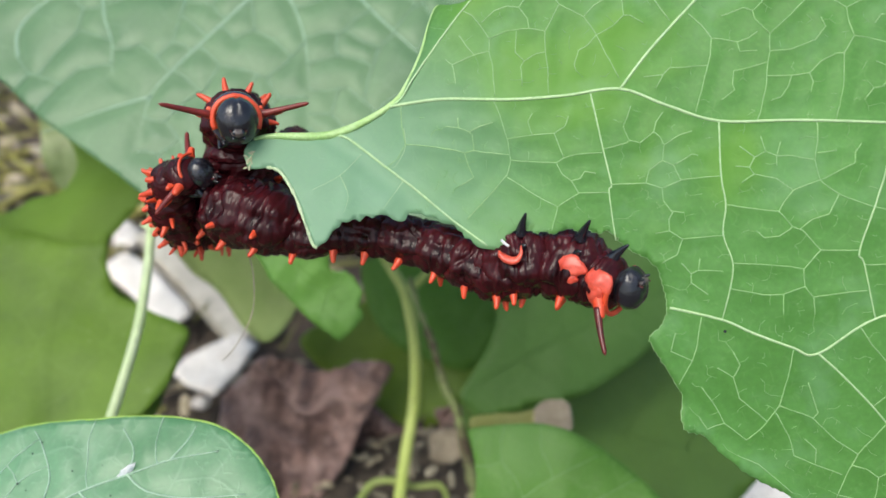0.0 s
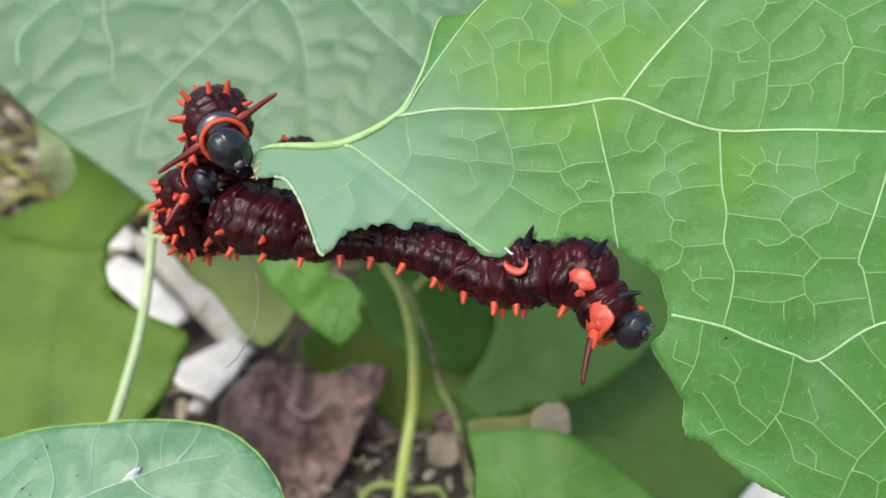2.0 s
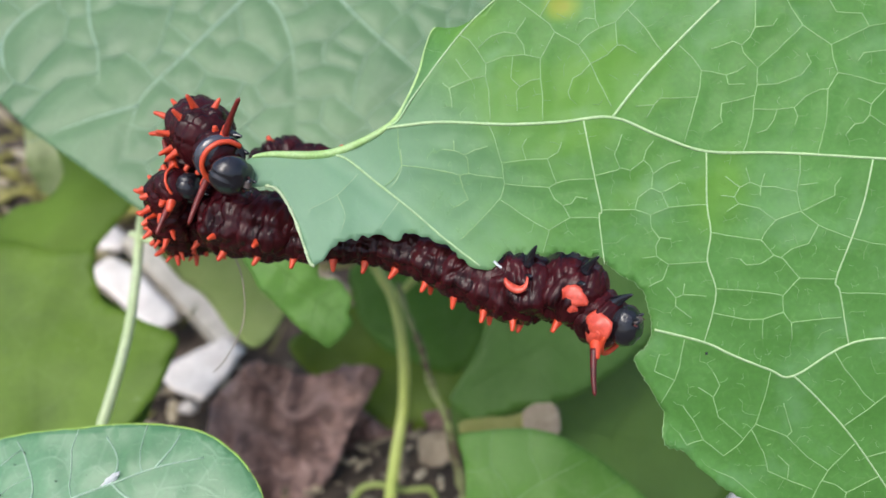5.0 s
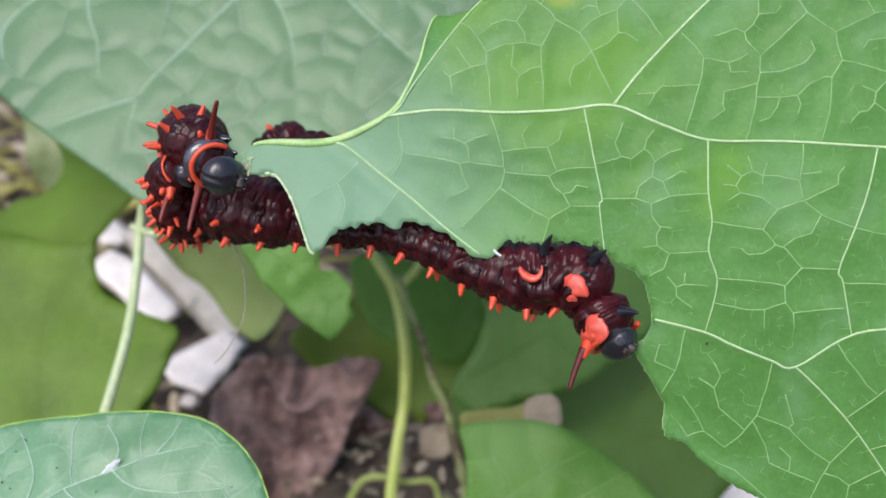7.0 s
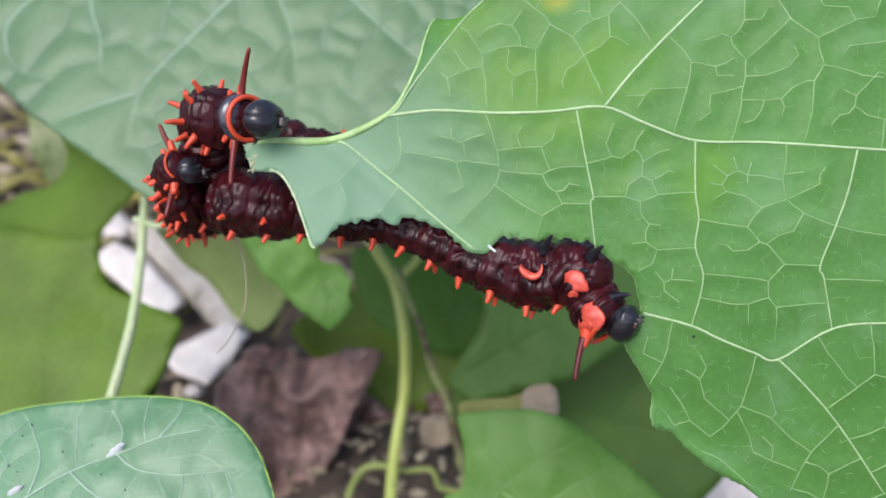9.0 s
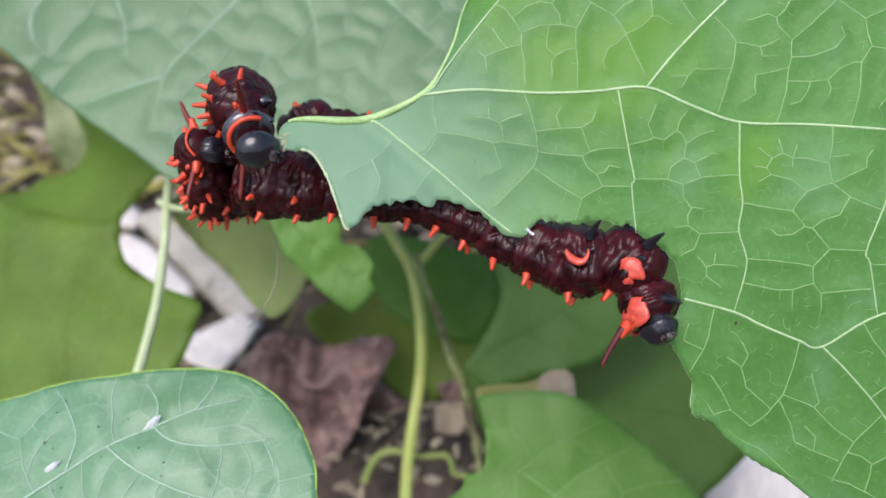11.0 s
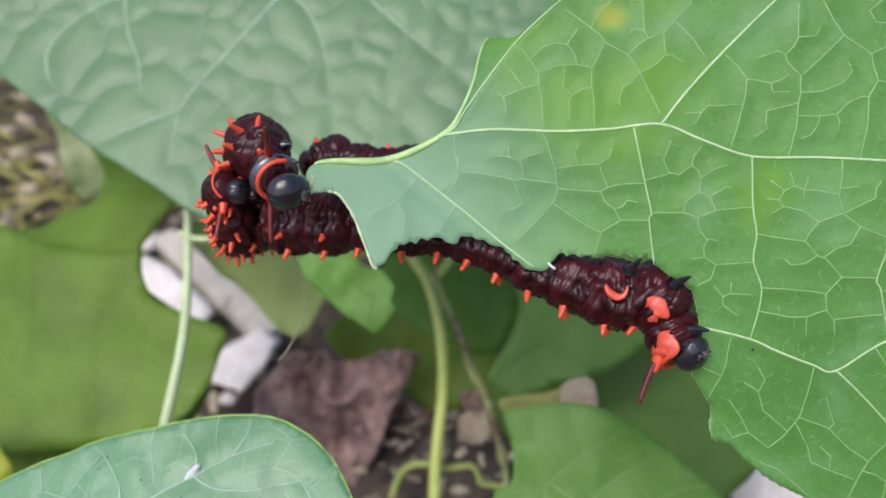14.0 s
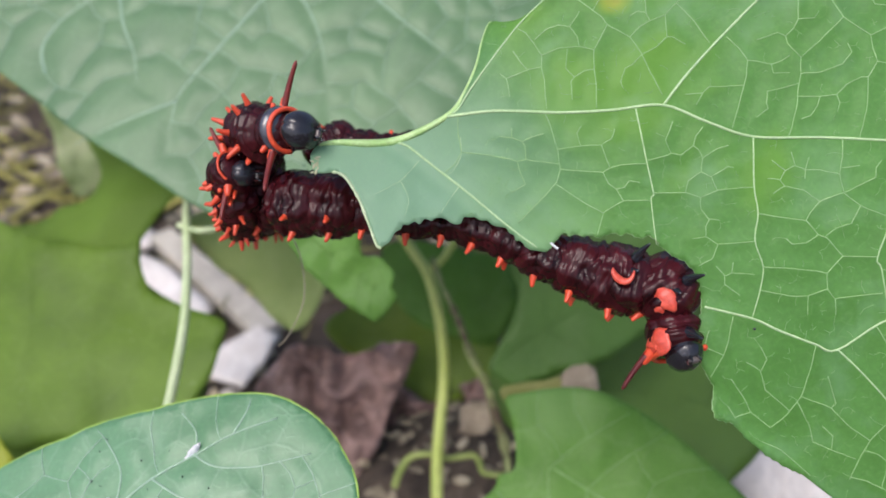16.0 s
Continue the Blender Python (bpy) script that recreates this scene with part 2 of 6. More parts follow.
M_TORN = plain_material("torn_tissue", (0.40, 0.42, 0.22), (0.62, 0.62, 0.42), 1500.0, rough=0.7, bump=0.6)
M_STEM = plain_material("stem_green", (0.44, 0.55, 0.11), (0.60, 0.69, 0.22), 300.0, rough=0.45, bump=0.25, stretch=(1, 1, 0.2))
M_TENDRIL = plain_material("tendril_olive", (0.22, 0.30, 0.06), (0.36, 0.43, 0.13), 300.0, rough=0.5, bump=0.25)
M_STALK = plain_material("stalk_pale", (0.44, 0.56, 0.28), (0.58, 0.68, 0.42), 300.0, rough=0.45, bump=0.25, stretch=(1, 1, 0.2))
M_TWIG = plain_material("twig_brown", (0.10, 0.075, 0.045), (0.30, 0.36, 0.14), 150.0, rough=0.8, bump=0.6, contrast=0.09, stretch=(0.6, 0.6, 1))
M_DRY = plain_material("dry_leaf", (0.058, 0.031, 0.027), (0.51, 0.345, 0.305), 90.0, rough=0.75, bump=0.8, distance=0.0008)
M_CHIP = plain_material("bleached_wood", (0.72, 0.66, 0.59), (0.93, 0.89, 0.83), 160.0, rough=0.75, bump=0.5, stretch=(1, 1, 0.3))
M_SPLINTER = plain_material("weathered_wood", (0.40, 0.37, 0.30), (0.64, 0.60, 0.51), 160.0, rough=0.8, bump=0.6, stretch=(1, 1, 0.3))
M_STONE = plain_material("pale_stone", (0.55, 0.50, 0.45), (0.82, 0.78, 0.73), 180.0, rough=0.8, bump=0.5)
M_FLECK = plain_material("chalk_white", (0.62, 0.66, 0.68), (0.85, 0.87, 0.88), 900.0, rough=0.8, bump=0.5)
M_TAN = plain_material("tan_stone", (0.26, 0.21, 0.15), (0.52, 0.44, 0.33), 220.0, rough=0.85, bump=0.6)
M_STRAW = plain_material("straw", (0.22, 0.23, 0.04), (0.50, 0.48, 0.15), 300.0, rough=0.7, bump=0.4, random_tone=1.0)
M_STRAW_PALE = plain_material("straw_pale", (0.30, 0.26, 0.18), (0.46, 0.41, 0.30), 300.0, rough=0.7, bump=0.4)
M_SOIL = plain_material("soil", (0.022, 0.017, 0.014), (0.15, 0.115, 0.085), 60.0, rough=0.95, bump=1.0, distance=0.004)
M_LITTER = plain_material("litter", (0.17, 0.145, 0.09), (0.60, 0.55, 0.42), 200.0, rough=0.9, bump=0.6, random_tone=1.0)
M_SKIN = plain_material("skin_maroon", (0.0055, 0.0014, 0.0022), (0.066, 0.0080, 0.0115), 190.0, rough=0.24, bump=0.7, distance=0.00025, spec=0.25, contrast=0.20, stretch=(2.4, 1.0, 1.0), detail=3.5)
M_HEAD = plain_material("head_black", (0.005, 0.005, 0.007), (0.024, 0.025, 0.034), 420.0, rough=0.20, bump=0.7, distance=0.00016, spec=0.55, coat=0.35)
M_SHIELD = plain_material("shield_slate", (0.030, 0.033, 0.048), (0.070, 0.075, 0.100), 600.0, rough=0.22, bump=0.35, distance=0.0001, spec=0.7, coat=0.6)
M_LIP = plain_material("lip_brown", (0.035, 0.026, 0.024), (0.16, 0.13, 0.12), 700.0, rough=0.35, bump=0.4, distance=0.0001, coat=0.3)
M_LEG = plain_material("leg_black", (0.005, 0.006, 0.010), (0.018, 0.021, 0.032), 900.0, rough=0.18, bump=0.15, spec=0.6, coat=0.5)
M_RED = plain_material("tubercle_red", (0.62, 0.050, 0.016), (0.80, 0.105, 0.040), 900.0, rough=0.42, bump=0.25, distance=0.0001, coat=0.1)
M_PAD = plain_material("pad_coral", (0.56, 0.055, 0.032), (0.76, 0.115, 0.068), 500.0, rough=0.38, bump=0.25, distance=0.0001, coat=0.15)
M_HORN_RED = plain_material("horn_red", (0.085, 0.010, 0.010), (0.30, 0.030, 0.020), 500.0, rough=0.40, bump=0.3, distance=0.0001, coat=0.15)
M_HORN = plain_material("horn_dark_red", (0.050, 0.007, 0.008), (0.17, 0.016, 0.013), 700.0, rough=0.40, bump=0.3, distance=0.0001, coat=0.15)


# ---- shape helpers ----
def part(name, bm, mat, parent=None, label="", m=None, smooth=True):
    """Links a bmesh as one mesh object under a thing or a part."""
    me = bpy.data.meshes.new(name)
    bm.to_mesh(me)
    bm.free()
    return put(name, me, mat, parent, label, m, smooth)


def put(name, me, mat, parent=None, label="", m=None, smooth=True):
    if mat and not me.materials:
        me.materials.append(mat)
    if smooth:
        me.polygons.foreach_set("use_smooth", [True] * len(me.polygons))
    ob = new(name, me)
    ob.parent = parent
    if m is not None:
        ob.matrix_basis = m
    return tagged(ob, label=label)


def thing(name, label, category, m=None, group="", kind=""):
    ob = new(name)
    ob.empty_display_size = 0.005
    ob.matrix_basis = BASE if m is None else m
    return tagged(ob, label, category, group, kind)


def spline(points, steps=6, closed=False):
    """A smooth line through points (Catmull-Rom)."""
    pts = [Vector(p) for p in points]
    n = len(pts)
    out = []
    last = n if closed else n - 1
    for i in range(last):
        if closed:
            a, b, c, d = pts[i - 1], pts[i], pts[(i + 1) % n], pts[(i + 2) % n]
        else:
            a, b, c, d = pts[max(i - 1, 0)], pts[i], pts[i + 1], pts[min(i + 2, n - 1)]
        for k in range(steps):
            s = k / steps
            out.append(0.5 * ((2 * b) + (c - a) * s + (2 * a - 5 * b + 4 * c - d) * s * s + (3 * b - a - 3 * c + d) * s**3))
    if not closed:
        out.append(pts[-1])
    return out


def tube(bm, pts, radii, sides=8, cap=True, flat=1.0):
    """A round tube along pts (metres); radii one for all or one a point."""
    pts = [Vector(p) for p in pts]
    if not hasattr(radii, "__len__"):
        radii = [radii] * len(pts)
    rings, side = [], None
    for i, p in enumerate(pts):
        t = (pts[min(i + 1, len(pts) - 1)] - pts[max(i - 1, 0)]).normalized()
        if side is None:
            side = t.orthogonal().normalized()
        side = (side - t * side.dot(t)).normalized()
        up = t.cross(side)
        rings.append([bm.verts.new(p + radii[i] * (math.cos(a) * side + flat * math.sin(a) * up)) for a in (2 * math.pi * k / sides for k in range(sides))])
    for r0, r1 in zip(rings, rings[1:]):
        for k in range(sides):
            bm.faces.new((r0[k], r0[(k + 1) % sides], r1[(k + 1) % sides], r1[k]))
    if cap:
        bm.faces.new(rings[0][::-1])
        bm.faces.new(rings[-1])


def polyline_distance(xz, lines):
    """The distance of each point of xz (n x 2) to the nearest of the lines."""
    best = np.full(len(xz), 1e9)
    for line in lines:
        p = np.array([(v[0], v[1]) for v in line], float)
        for a, b in zip(p[:-1], p[1:]):
            d = b - a
            s = np.clip(((xz - a) @ d) / max(d @ d, 1e-9), 0, 1)
            best = np.minimum(best, np.linalg.norm(xz - a - s[:, None] * d, axis=1))
    return best


def surface(plane, wave=0.6, size=14.0, seed=0.0, curl=0.0, centre=(0, 0)):
    """The height field of a blade: y over x, z (mm)."""
    a, b, c = plane

    def y(x, z):
        w = noise.noise((x / size + seed, z / size, seed)) * wave + noise.noise((x / size * 2.7, seed, z / size * 2.7)) * wave * 0.3
        return a + b * x + c * z + w + curl * ((x - centre[0]) ** 2 + (z - centre[1]) ** 2) / 1000.0
    return y


def jagged(outline, size, seed):
    """Bite marks along an outline."""
    rng = random.Random(seed)
    out = []
    for p in outline:
        out.append(Vector((p[0] + rng.uniform(-size, size), p[1] + rng.uniform(-size, size))))
    return out


def blade(name, outline, y, mat, parent, step=1.5, thick=0.25, veins=(), groove=0.0, width=1.2, label="", quilt=None):
    """A leaf blade with real thickness inside an outline (mm in x, z), over the height field y, puffed between the veins."""
    ring = [Vector((p[0], p[1])) for p in outline]
    n = len(ring)
    arr = np.array([tuple(p) for p in ring])
    lo, hi = arr.min(0), arr.max(0)
    xs, zs = np.arange(lo[0] + step / 2, hi[0], step), np.arange(lo[1] + step / 2, hi[1], step * 0.87)
    grid = np.array([(x + (step / 2 if j % 2 else 0), z) for j, z in enumerate(zs) for x in xs])
    inside = np.zeros(len(grid), bool)
    for (x0, z0), (x1, z1) in zip(arr, np.roll(arr, -1, 0)):
        cross = (z0 > grid[:, 1]) != (z1 > grid[:, 1])
        with np.errstate(divide="ignore", invalid="ignore"):
            inside ^= cross & (grid[:, 0] < (x1 - x0) * (grid[:, 1] - z0) / (z1 - z0 if z1 != z0 else 1e-9) + x0)
    edge = polyline_distance(grid, [list(arr) + [arr[0]]])
    grid = grid[inside & (edge > step * 0.45)]
    verts, _, faces, _, _, _ = delaunay_2d_cdt(ring + [Vector(g) for g in grid], [(i, (i + 1) % n) for i in range(n)], [], 1, 1e-4)
    xz = np.array([tuple(v) for v in verts])
    heights = np.array([y(x, z) for x, z in xz])
    if len(veins):
        heights += groove * np.exp(-((polyline_distance(xz, veins) / width) ** 2))
    if quilt:
        cell, swell, flat = quilt
        clear = 1 - np.exp(-((polyline_distance(xz, veins) / (1.5 * width)) ** 2)) if len(veins) else np.ones(len(xz))
        for k, (x, z) in enumerate(xz):
            puff = swell * clear[k]
            near, _ = noise.voronoi(Vector((x / cell + 0.25 * noise.noise((x / cell, z / cell, 2.0)), z / cell, 7.0)))
            gap = min((near[1] - near[0]) / flat, 1.0)
            heights[k] -= puff * gap * gap * (3 - 2 * gap)
            near, _ = noise.voronoi(Vector((x / cell * 2.3, z / cell * 2.3 + 0.3 * noise.noise((x / cell, z / cell, 5.0)), 1.0)))
            gap = min((near[1] - near[0]) / flat, 1.0)
            heights[k] -= 0.10 * puff * gap * gap * (3 - 2 * gap)
    bm = bmesh.new()
    front = [bm.verts.new((x * MM, h * MM, z * MM)) for (x, z), h in zip(xz, heights)]
    rear = [bm.verts.new((x * MM, (h + thick) * MM, z * MM)) for (x, z), h in zip(xz, heights)]
    for f in faces:
        a = [front[i] for i in f]
        b = [rear[i] for i in f]
        bm.faces.new(a)
        bm.faces.new(b[::-1])
    bm.verts.index_update()
    rim = [e for e in bm.edges if len(e.link_faces) == 1]
    total = len(front)
    for e in rim:
        i, j = e.verts[0].index, e.verts[1].index
        if i < total and j < total:
            try:
                bm.faces.new((front[j], front[i], rear[i], rear[j]))
            except ValueError:
                pass
    bmesh.ops.recalc_face_normals(bm, faces=bm.faces)
    ob = part(name, bm, mat, parent, label)
    return ob


def on_blade(line, y, lift=0.0, steps=5):
    if steps == 1:
        pts = [Vector(line[0])]
        for a, c in zip(line, line[1:]):
            pts += [Vector(a).lerp(Vector(c), k / 4) for k in range(1, 5)]
        return [Vector((p.x * MM, (y(p.x, p.y) - lift) * MM, p.y * MM)) for p in pts]
    return [Vector((p.x * MM, (y(p.x, p.y) - lift) * MM, p.y * MM)) for p in spline([(a, b, 0) for a, b in line], steps)]


def vein(line, y, parent, radius, mat, lift=0.1, taper=0.45, name="vein", sides=6):
    pts = on_blade(line, y, lift)
    bm = bmesh.new()
    n = len(pts)
    tube(bm, pts, [radius * MM * (1 - (1 - taper) * i / (n - 1)) for i in range(n)], sides)
    return part(name, bm, mat, parent)


def samples_of(lines, step=0.25):
    out = []
    for line in lines:
        for (x0, z0), (x1, z1) in zip(line, line[1:]):
            n = max(1, int(math.hypot(x1 - x0, z1 - z0) / step))
            out += [(x0 + (x1 - x0) * k / n, z0 + (z1 - z0) * k / n) for k in range(n + 1)]
    return np.array(out)


def inside_many(outline, pts):
    arr = np.array(outline)
    hit = np.zeros(len(pts), bool)
    for (x0, z0), (x1, z1) in zip(arr, np.roll(arr, -1, 0)):
        if z0 != z1:
            hit ^= ((z0 > pts[:, 1]) != (z1 > pts[:, 1])) & (pts[:, 0] < (x1 - x0) * (pts[:, 1] - z0) / (z1 - z0) + x0)
    return hit


def spots_in(outline, rng, count):
    arr = np.array(outline)
    lo, hi = arr.min(0), arr.max(0)
    pts = np.array([(rng.uniform(lo[0], hi[0]), rng.uniform(lo[1], hi[1])) for _ in range(count)])
    return pts[inside_many(outline, pts)]


def link_net(outline, veins, gap, seed, count=2500):
    """Closes a leaf's veins to a net: wherever a spot is farther than gap from any vein, three veinlets join there."""
    rng = random.Random(seed)
    known, made = samples_of(list(veins) + [list(outline) + [outline[0]]]), []
    for c in spots_in(outline, rng, count):
        d = np.linalg.norm(known - c, axis=1)
        if d.min() < gap:
            continue
        ways, taken = known - c, []
        for k in np.argsort(d):
            if d[k] > gap * 3.2 or len(taken) == 3:
                break
            w = ways[k] / d[k]
            if all(w @ u < -0.25 for u in taken):
                taken.append(w)
                mid = c + ways[k] * 0.5 + np.array((-w[1], w[0])) * rng.uniform(-0.10, 0.10) * d[k]
                made.append([tuple(map(float, c)), tuple(map(float, mid)), tuple(map(float, known[k]))])
        if taken:
            known = np.vstack([known, samples_of(made[-len(taken):])])
    return made


def free_veinlets(outline, veins, gap, seed, count=9000):
    """Short kinked veinlets that leave the net and end blind inside its cells."""
    rng = random.Random(seed)
    known, made = samples_of(veins), []
    for c in spots_in(outline, rng, count):
        d = np.linalg.norm(known - c, axis=1)
        k = int(d.argmin())
        if not gap < d[k] < gap * 2.2:
            continue
        start, w = known[k], (c - known[k]) / d[k]
        side = np.array((-w[1], w[0]))
        begin = start + w * d[k] * (0.0 if rng.random() < 0.55 else rng.uniform(0.3, 0.6))
        mid = start + w * d[k] * 0.62 + side * rng.uniform(-0.22, 0.22) * d[k]
        new_lines = [[tuple(map(float, p)) for p in (begin, mid, c)]]
        if rng.random() < 0.25:
            tip = mid + (w * rng.uniform(0.1, 0.5) + side * rng.choice((-1, 1))) * rng.uniform(0.3, 0.6)
            new_lines.append([tuple(map(float, mid)), tuple(map(float, tip))])
        known = np.vstack([known, samples_of(new_lines)])
        if rng.random() < 0.72:
            made += new_lines
    return [l for l in made if all(inside(outline, p) for p in l)]


def net_tube(bm, line, y, radius, lift):
    """A slightly uneven thin vein along a line (mm) on a blade."""
    pts = on_blade(line, y, 0.0, 1)
    for k, p in enumerate(pts):
        p.y -= MM * (lift[k] if hasattr(lift, "__len__") else lift)
    for k in range(1, len(pts) - 1):
        pts[k] += Vector((noise.noise(pts[k] * 900), 0, noise.noise(pts[k] * 900 + Vector((9, 0, 0))))) * 0.06 * MM
    tube(bm, pts, [MM * radius * (1 + 0.25 * noise.noise(p * 900)) for p in pts], 5)


# ---- ground ----
def ground_height(x, y):
    r = math.hypot(x, y - 0.22)
    h = 0.048 * math.exp(-((x + 0.005) / 0.055) ** 2 - ((y - 0.115) / 0.045) ** 2) + noise.noise((x * 9, y * 9, 0)) * 0.010 + noise.noise((x * 30, y * 30, 4)) * 0.004
    return h * min(1, 1.5 / (r + 0.01)) - 0.004


def ground():
    bm = bmesh.new()
    rings = [0.0]
    while rings[-1] < 60:
        rings.append(rings[-1] * 1.15 + 0.010)
    prev = None
    for r in rings:
        ring = []
        for k in range(64):
            a = 2 * math.pi * k / 64
            x, y = r * math.cos(a), 0.22 + r * math.sin(a)
            ring.append(bm.verts.new((x, y, ground_height(x, y))))
            if r == 0:
                break
        if prev:
            for k in range(64):
                if len(prev) == 1:
                    bm.faces.new((prev[0], ring[k], ring[(k + 1) % 64]))
                else:
                    bm.faces.new((prev[k], ring[k], ring[(k + 1) % 64], prev[(k + 1) % 64]))
        prev = ring
    bmesh.ops.recalc_face_normals(bm, faces=bm.faces)
    return tagged(part("ground", bm, M_SOIL), "dark brown soil under leaf litter", "ground", kind="structure")


def litter():
    """Crumbs of dead leaf, bark and small stones on the soil."""
    rng = random.Random(4)
    bm = bmesh.new()
    for _ in range(1350):
        x, y = rng.gauss(-0.09, 0.17), rng.gauss(0.32, 0.16)
        if noise.noise((x * 38, y * 30, 2.0)) > 0.12:
            continue
        size = rng.uniform(0.003, 0.009) if rng.random() < 0.7 else rng.uniform(0.009, 0.017)
        m = Matrix.LocRotScale((x, y, rng.uniform(0.0, 0.008)), Euler((rng.uniform(-0.5, 0.5), rng.uniform(-0.5, 0.5), rng.uniform(0, 6.3))), (size, size * rng.uniform(0.2, 0.6), size * rng.uniform(0.05, 0.2)))
        bmesh.ops.create_icosphere(bm, subdivisions=1, radius=1.0, matrix=m)
    for _ in range(420):
        x, y = rng.gauss(-0.005, 0.035), rng.gauss(0.115, 0.035)
        size = rng.uniform(0.0008, 0.0030)
        m = Matrix.LocRotScale((x, y, ground_height(x, y) + 0.0004), Euler((rng.uniform(-0.5, 0.5), rng.uniform(-0.5, 0.5), rng.uniform(0, 6.3))), (size, size * rng.uniform(0.2, 0.55), size * rng.uniform(0.1, 0.3)))
        bmesh.ops.create_icosphere(bm, subdivisions=1, radius=1.0, matrix=m)
    return tagged(part("leaf_litter", bm, M_LITTER, smooth=False), "brown and straw-coloured crumbs of leaf litter on soil", "litter", kind="stuff")


def dead_grass():
    """Bleached and mossy blades of dead grass among the litter."""
    rng = random.Random(9)
    bm = bmesh.new()
    for k in range(950):
        x, y = rng.gauss(-0.23 if k % 5 else -0.12, 0.10), rng.gauss(0.33, 0.12)
        if noise.noise((x * 38, y * 30, 2.0)) > 0.18:
            continue
        a, n = rng.uniform(0, 6.3), rng.uniform(0.015, 0.045)
        p = Vector((x, y, rng.uniform(0.002, 0.010)))
        d = Vector((math.cos(a), math.sin(a), rng.uniform(-0.05, 0.5))).normalized() * n
        bend = Vector((rng.uniform(-1, 1), rng.uniform(-1, 1), -0.6)) * n * 0.25
        r = rng.uniform(0.0006, 0.0016)
        tube(bm, [p, p + d * 0.5 + bend * 0.25, p + d + bend], [r, r, r * 0.4], 5, flat=0.4)
    return tagged(part("dead_grass", bm, M_STRAW), "dry straw-coloured and mossy grass blades on soil", "grass", kind="stuff")


def pebble(centre, size, seed, mat, label, name="stone", turn=0.0):
    rng = random.Random(seed)
    bm = bmesh.new()
    bmesh.ops.create_icosphere(bm, subdivisions=3, radius=1.0)
    for v in bm.verts:
        k = 1 + 0.22 * noise.noise(v.co * 1.3 + Vector((seed, 0, 0))) + 0.06 * noise.noise(v.co * 4 + Vector((0, seed, 0)))
        v.co = Vector((v.co.x * size[0], v.co.y * size[1], v.co.z * size[2])) * k * MM
    return tagged(part(name, bm, mat, None, m=BASE @ pose(*[c * MM for c in centre], 0, turn, rng.uniform(-20, 20))), label, name, group="pale stones on the ground")


# ---- leaves, stems and litter behind ----
def ribs(outline):
    """A midrib along the longer way of an outline and side veins from it."""
    p = np.array(outline, float)
    c = p.mean(0)
    axis = np.linalg.svd(p - c)[2][0]
    cross = np.array([-axis[1], axis[0]])
    a, w = (p - c) @ axis, (p - c) @ cross
    lo, hi, wide = a.min() * 0.85, a.max() * 0.85, np.abs(w).max() * 0.6
    at = lambda s, k: tuple(float(v) for v in c + axis * s + cross * k)
    lines = [[at(lo, 0), at(lo * 0.4, 0.04 * wide), at(hi * 0.4, -0.03 * wide), at(hi, 0)]]
    for f in (-0.45, 0.0, 0.45):
        for side in (-1, 1):
            s = (lo if f < 0 else hi) * abs(f)
            lines.append([at(s, 0), at(s + 0.25 * wide, side * 0.5 * wide), at(s + 0.6 * wide, side * wide)])
    keep = []
    for line in lines:
        keep.append([q for q in line if inside(outline, q)])
    return [k for k in keep if len(k) > 1]


def inside(outline, q):
    hit = False
    for (x0, z0), (x1, z1) in zip(outline, outline[1:] + outline[:1]):
        if (z0 > q[1]) != (z1 > q[1]) and q[0] < (x1 - x0) * (q[1] - z0) / (z1 - z0) + x0:
            hit = not hit
    return hit


def simple_leaf(name, label, outline, plane, mat, veins=(), wave=0.8, size=16.0, seed=1.0, curl=0.0, groove=0.12, width=1.6, step=2.0, radius=0.13, smooth_steps=5, jag=0.0, vein_mat=None, quilt=None, net=None, vein_lift=0.0, taper=0.45, group="leaves of the vine"):
    leaf = thing(name, label, "leaf", group=group)
    veins = veins or ribs(outline)
    arr = np.array(outline)
    y = surface(plane, wave, size, seed, curl, tuple(arr.mean(0)))
    ring = spline([(a, b, 0) for a, b in outline], smooth_steps, True)
    ring = [Vector((p.x, p.y)) for p in ring]
    if jag:
        ring = jagged(ring, jag, int(seed * 10))
    mesh = link_net([(p.x, p.y) for p in ring], veins, net[0], int(seed * 7)) if net else []
    blade("blade", ring, y, mat, leaf, step=step, thick=0.3, veins=veins + mesh, groove=groove, width=width, quilt=quilt)
    if net:
        bm = bmesh.new()
        for line in mesh:
            net_tube(bm, line, y, net[1], 0.03 - groove * 0.92)
        part("vein_net", bm, net[2] if len(net) > 2 else vein_mat or mat, leaf, "net of sunken pale veins")
    for i, line in enumerate(veins):
        vein(line, y, leaf, radius if i else radius * 1.4, vein_mat or mat, lift=0.05 - groove + vein_lift, taper=taper)
    return leaf


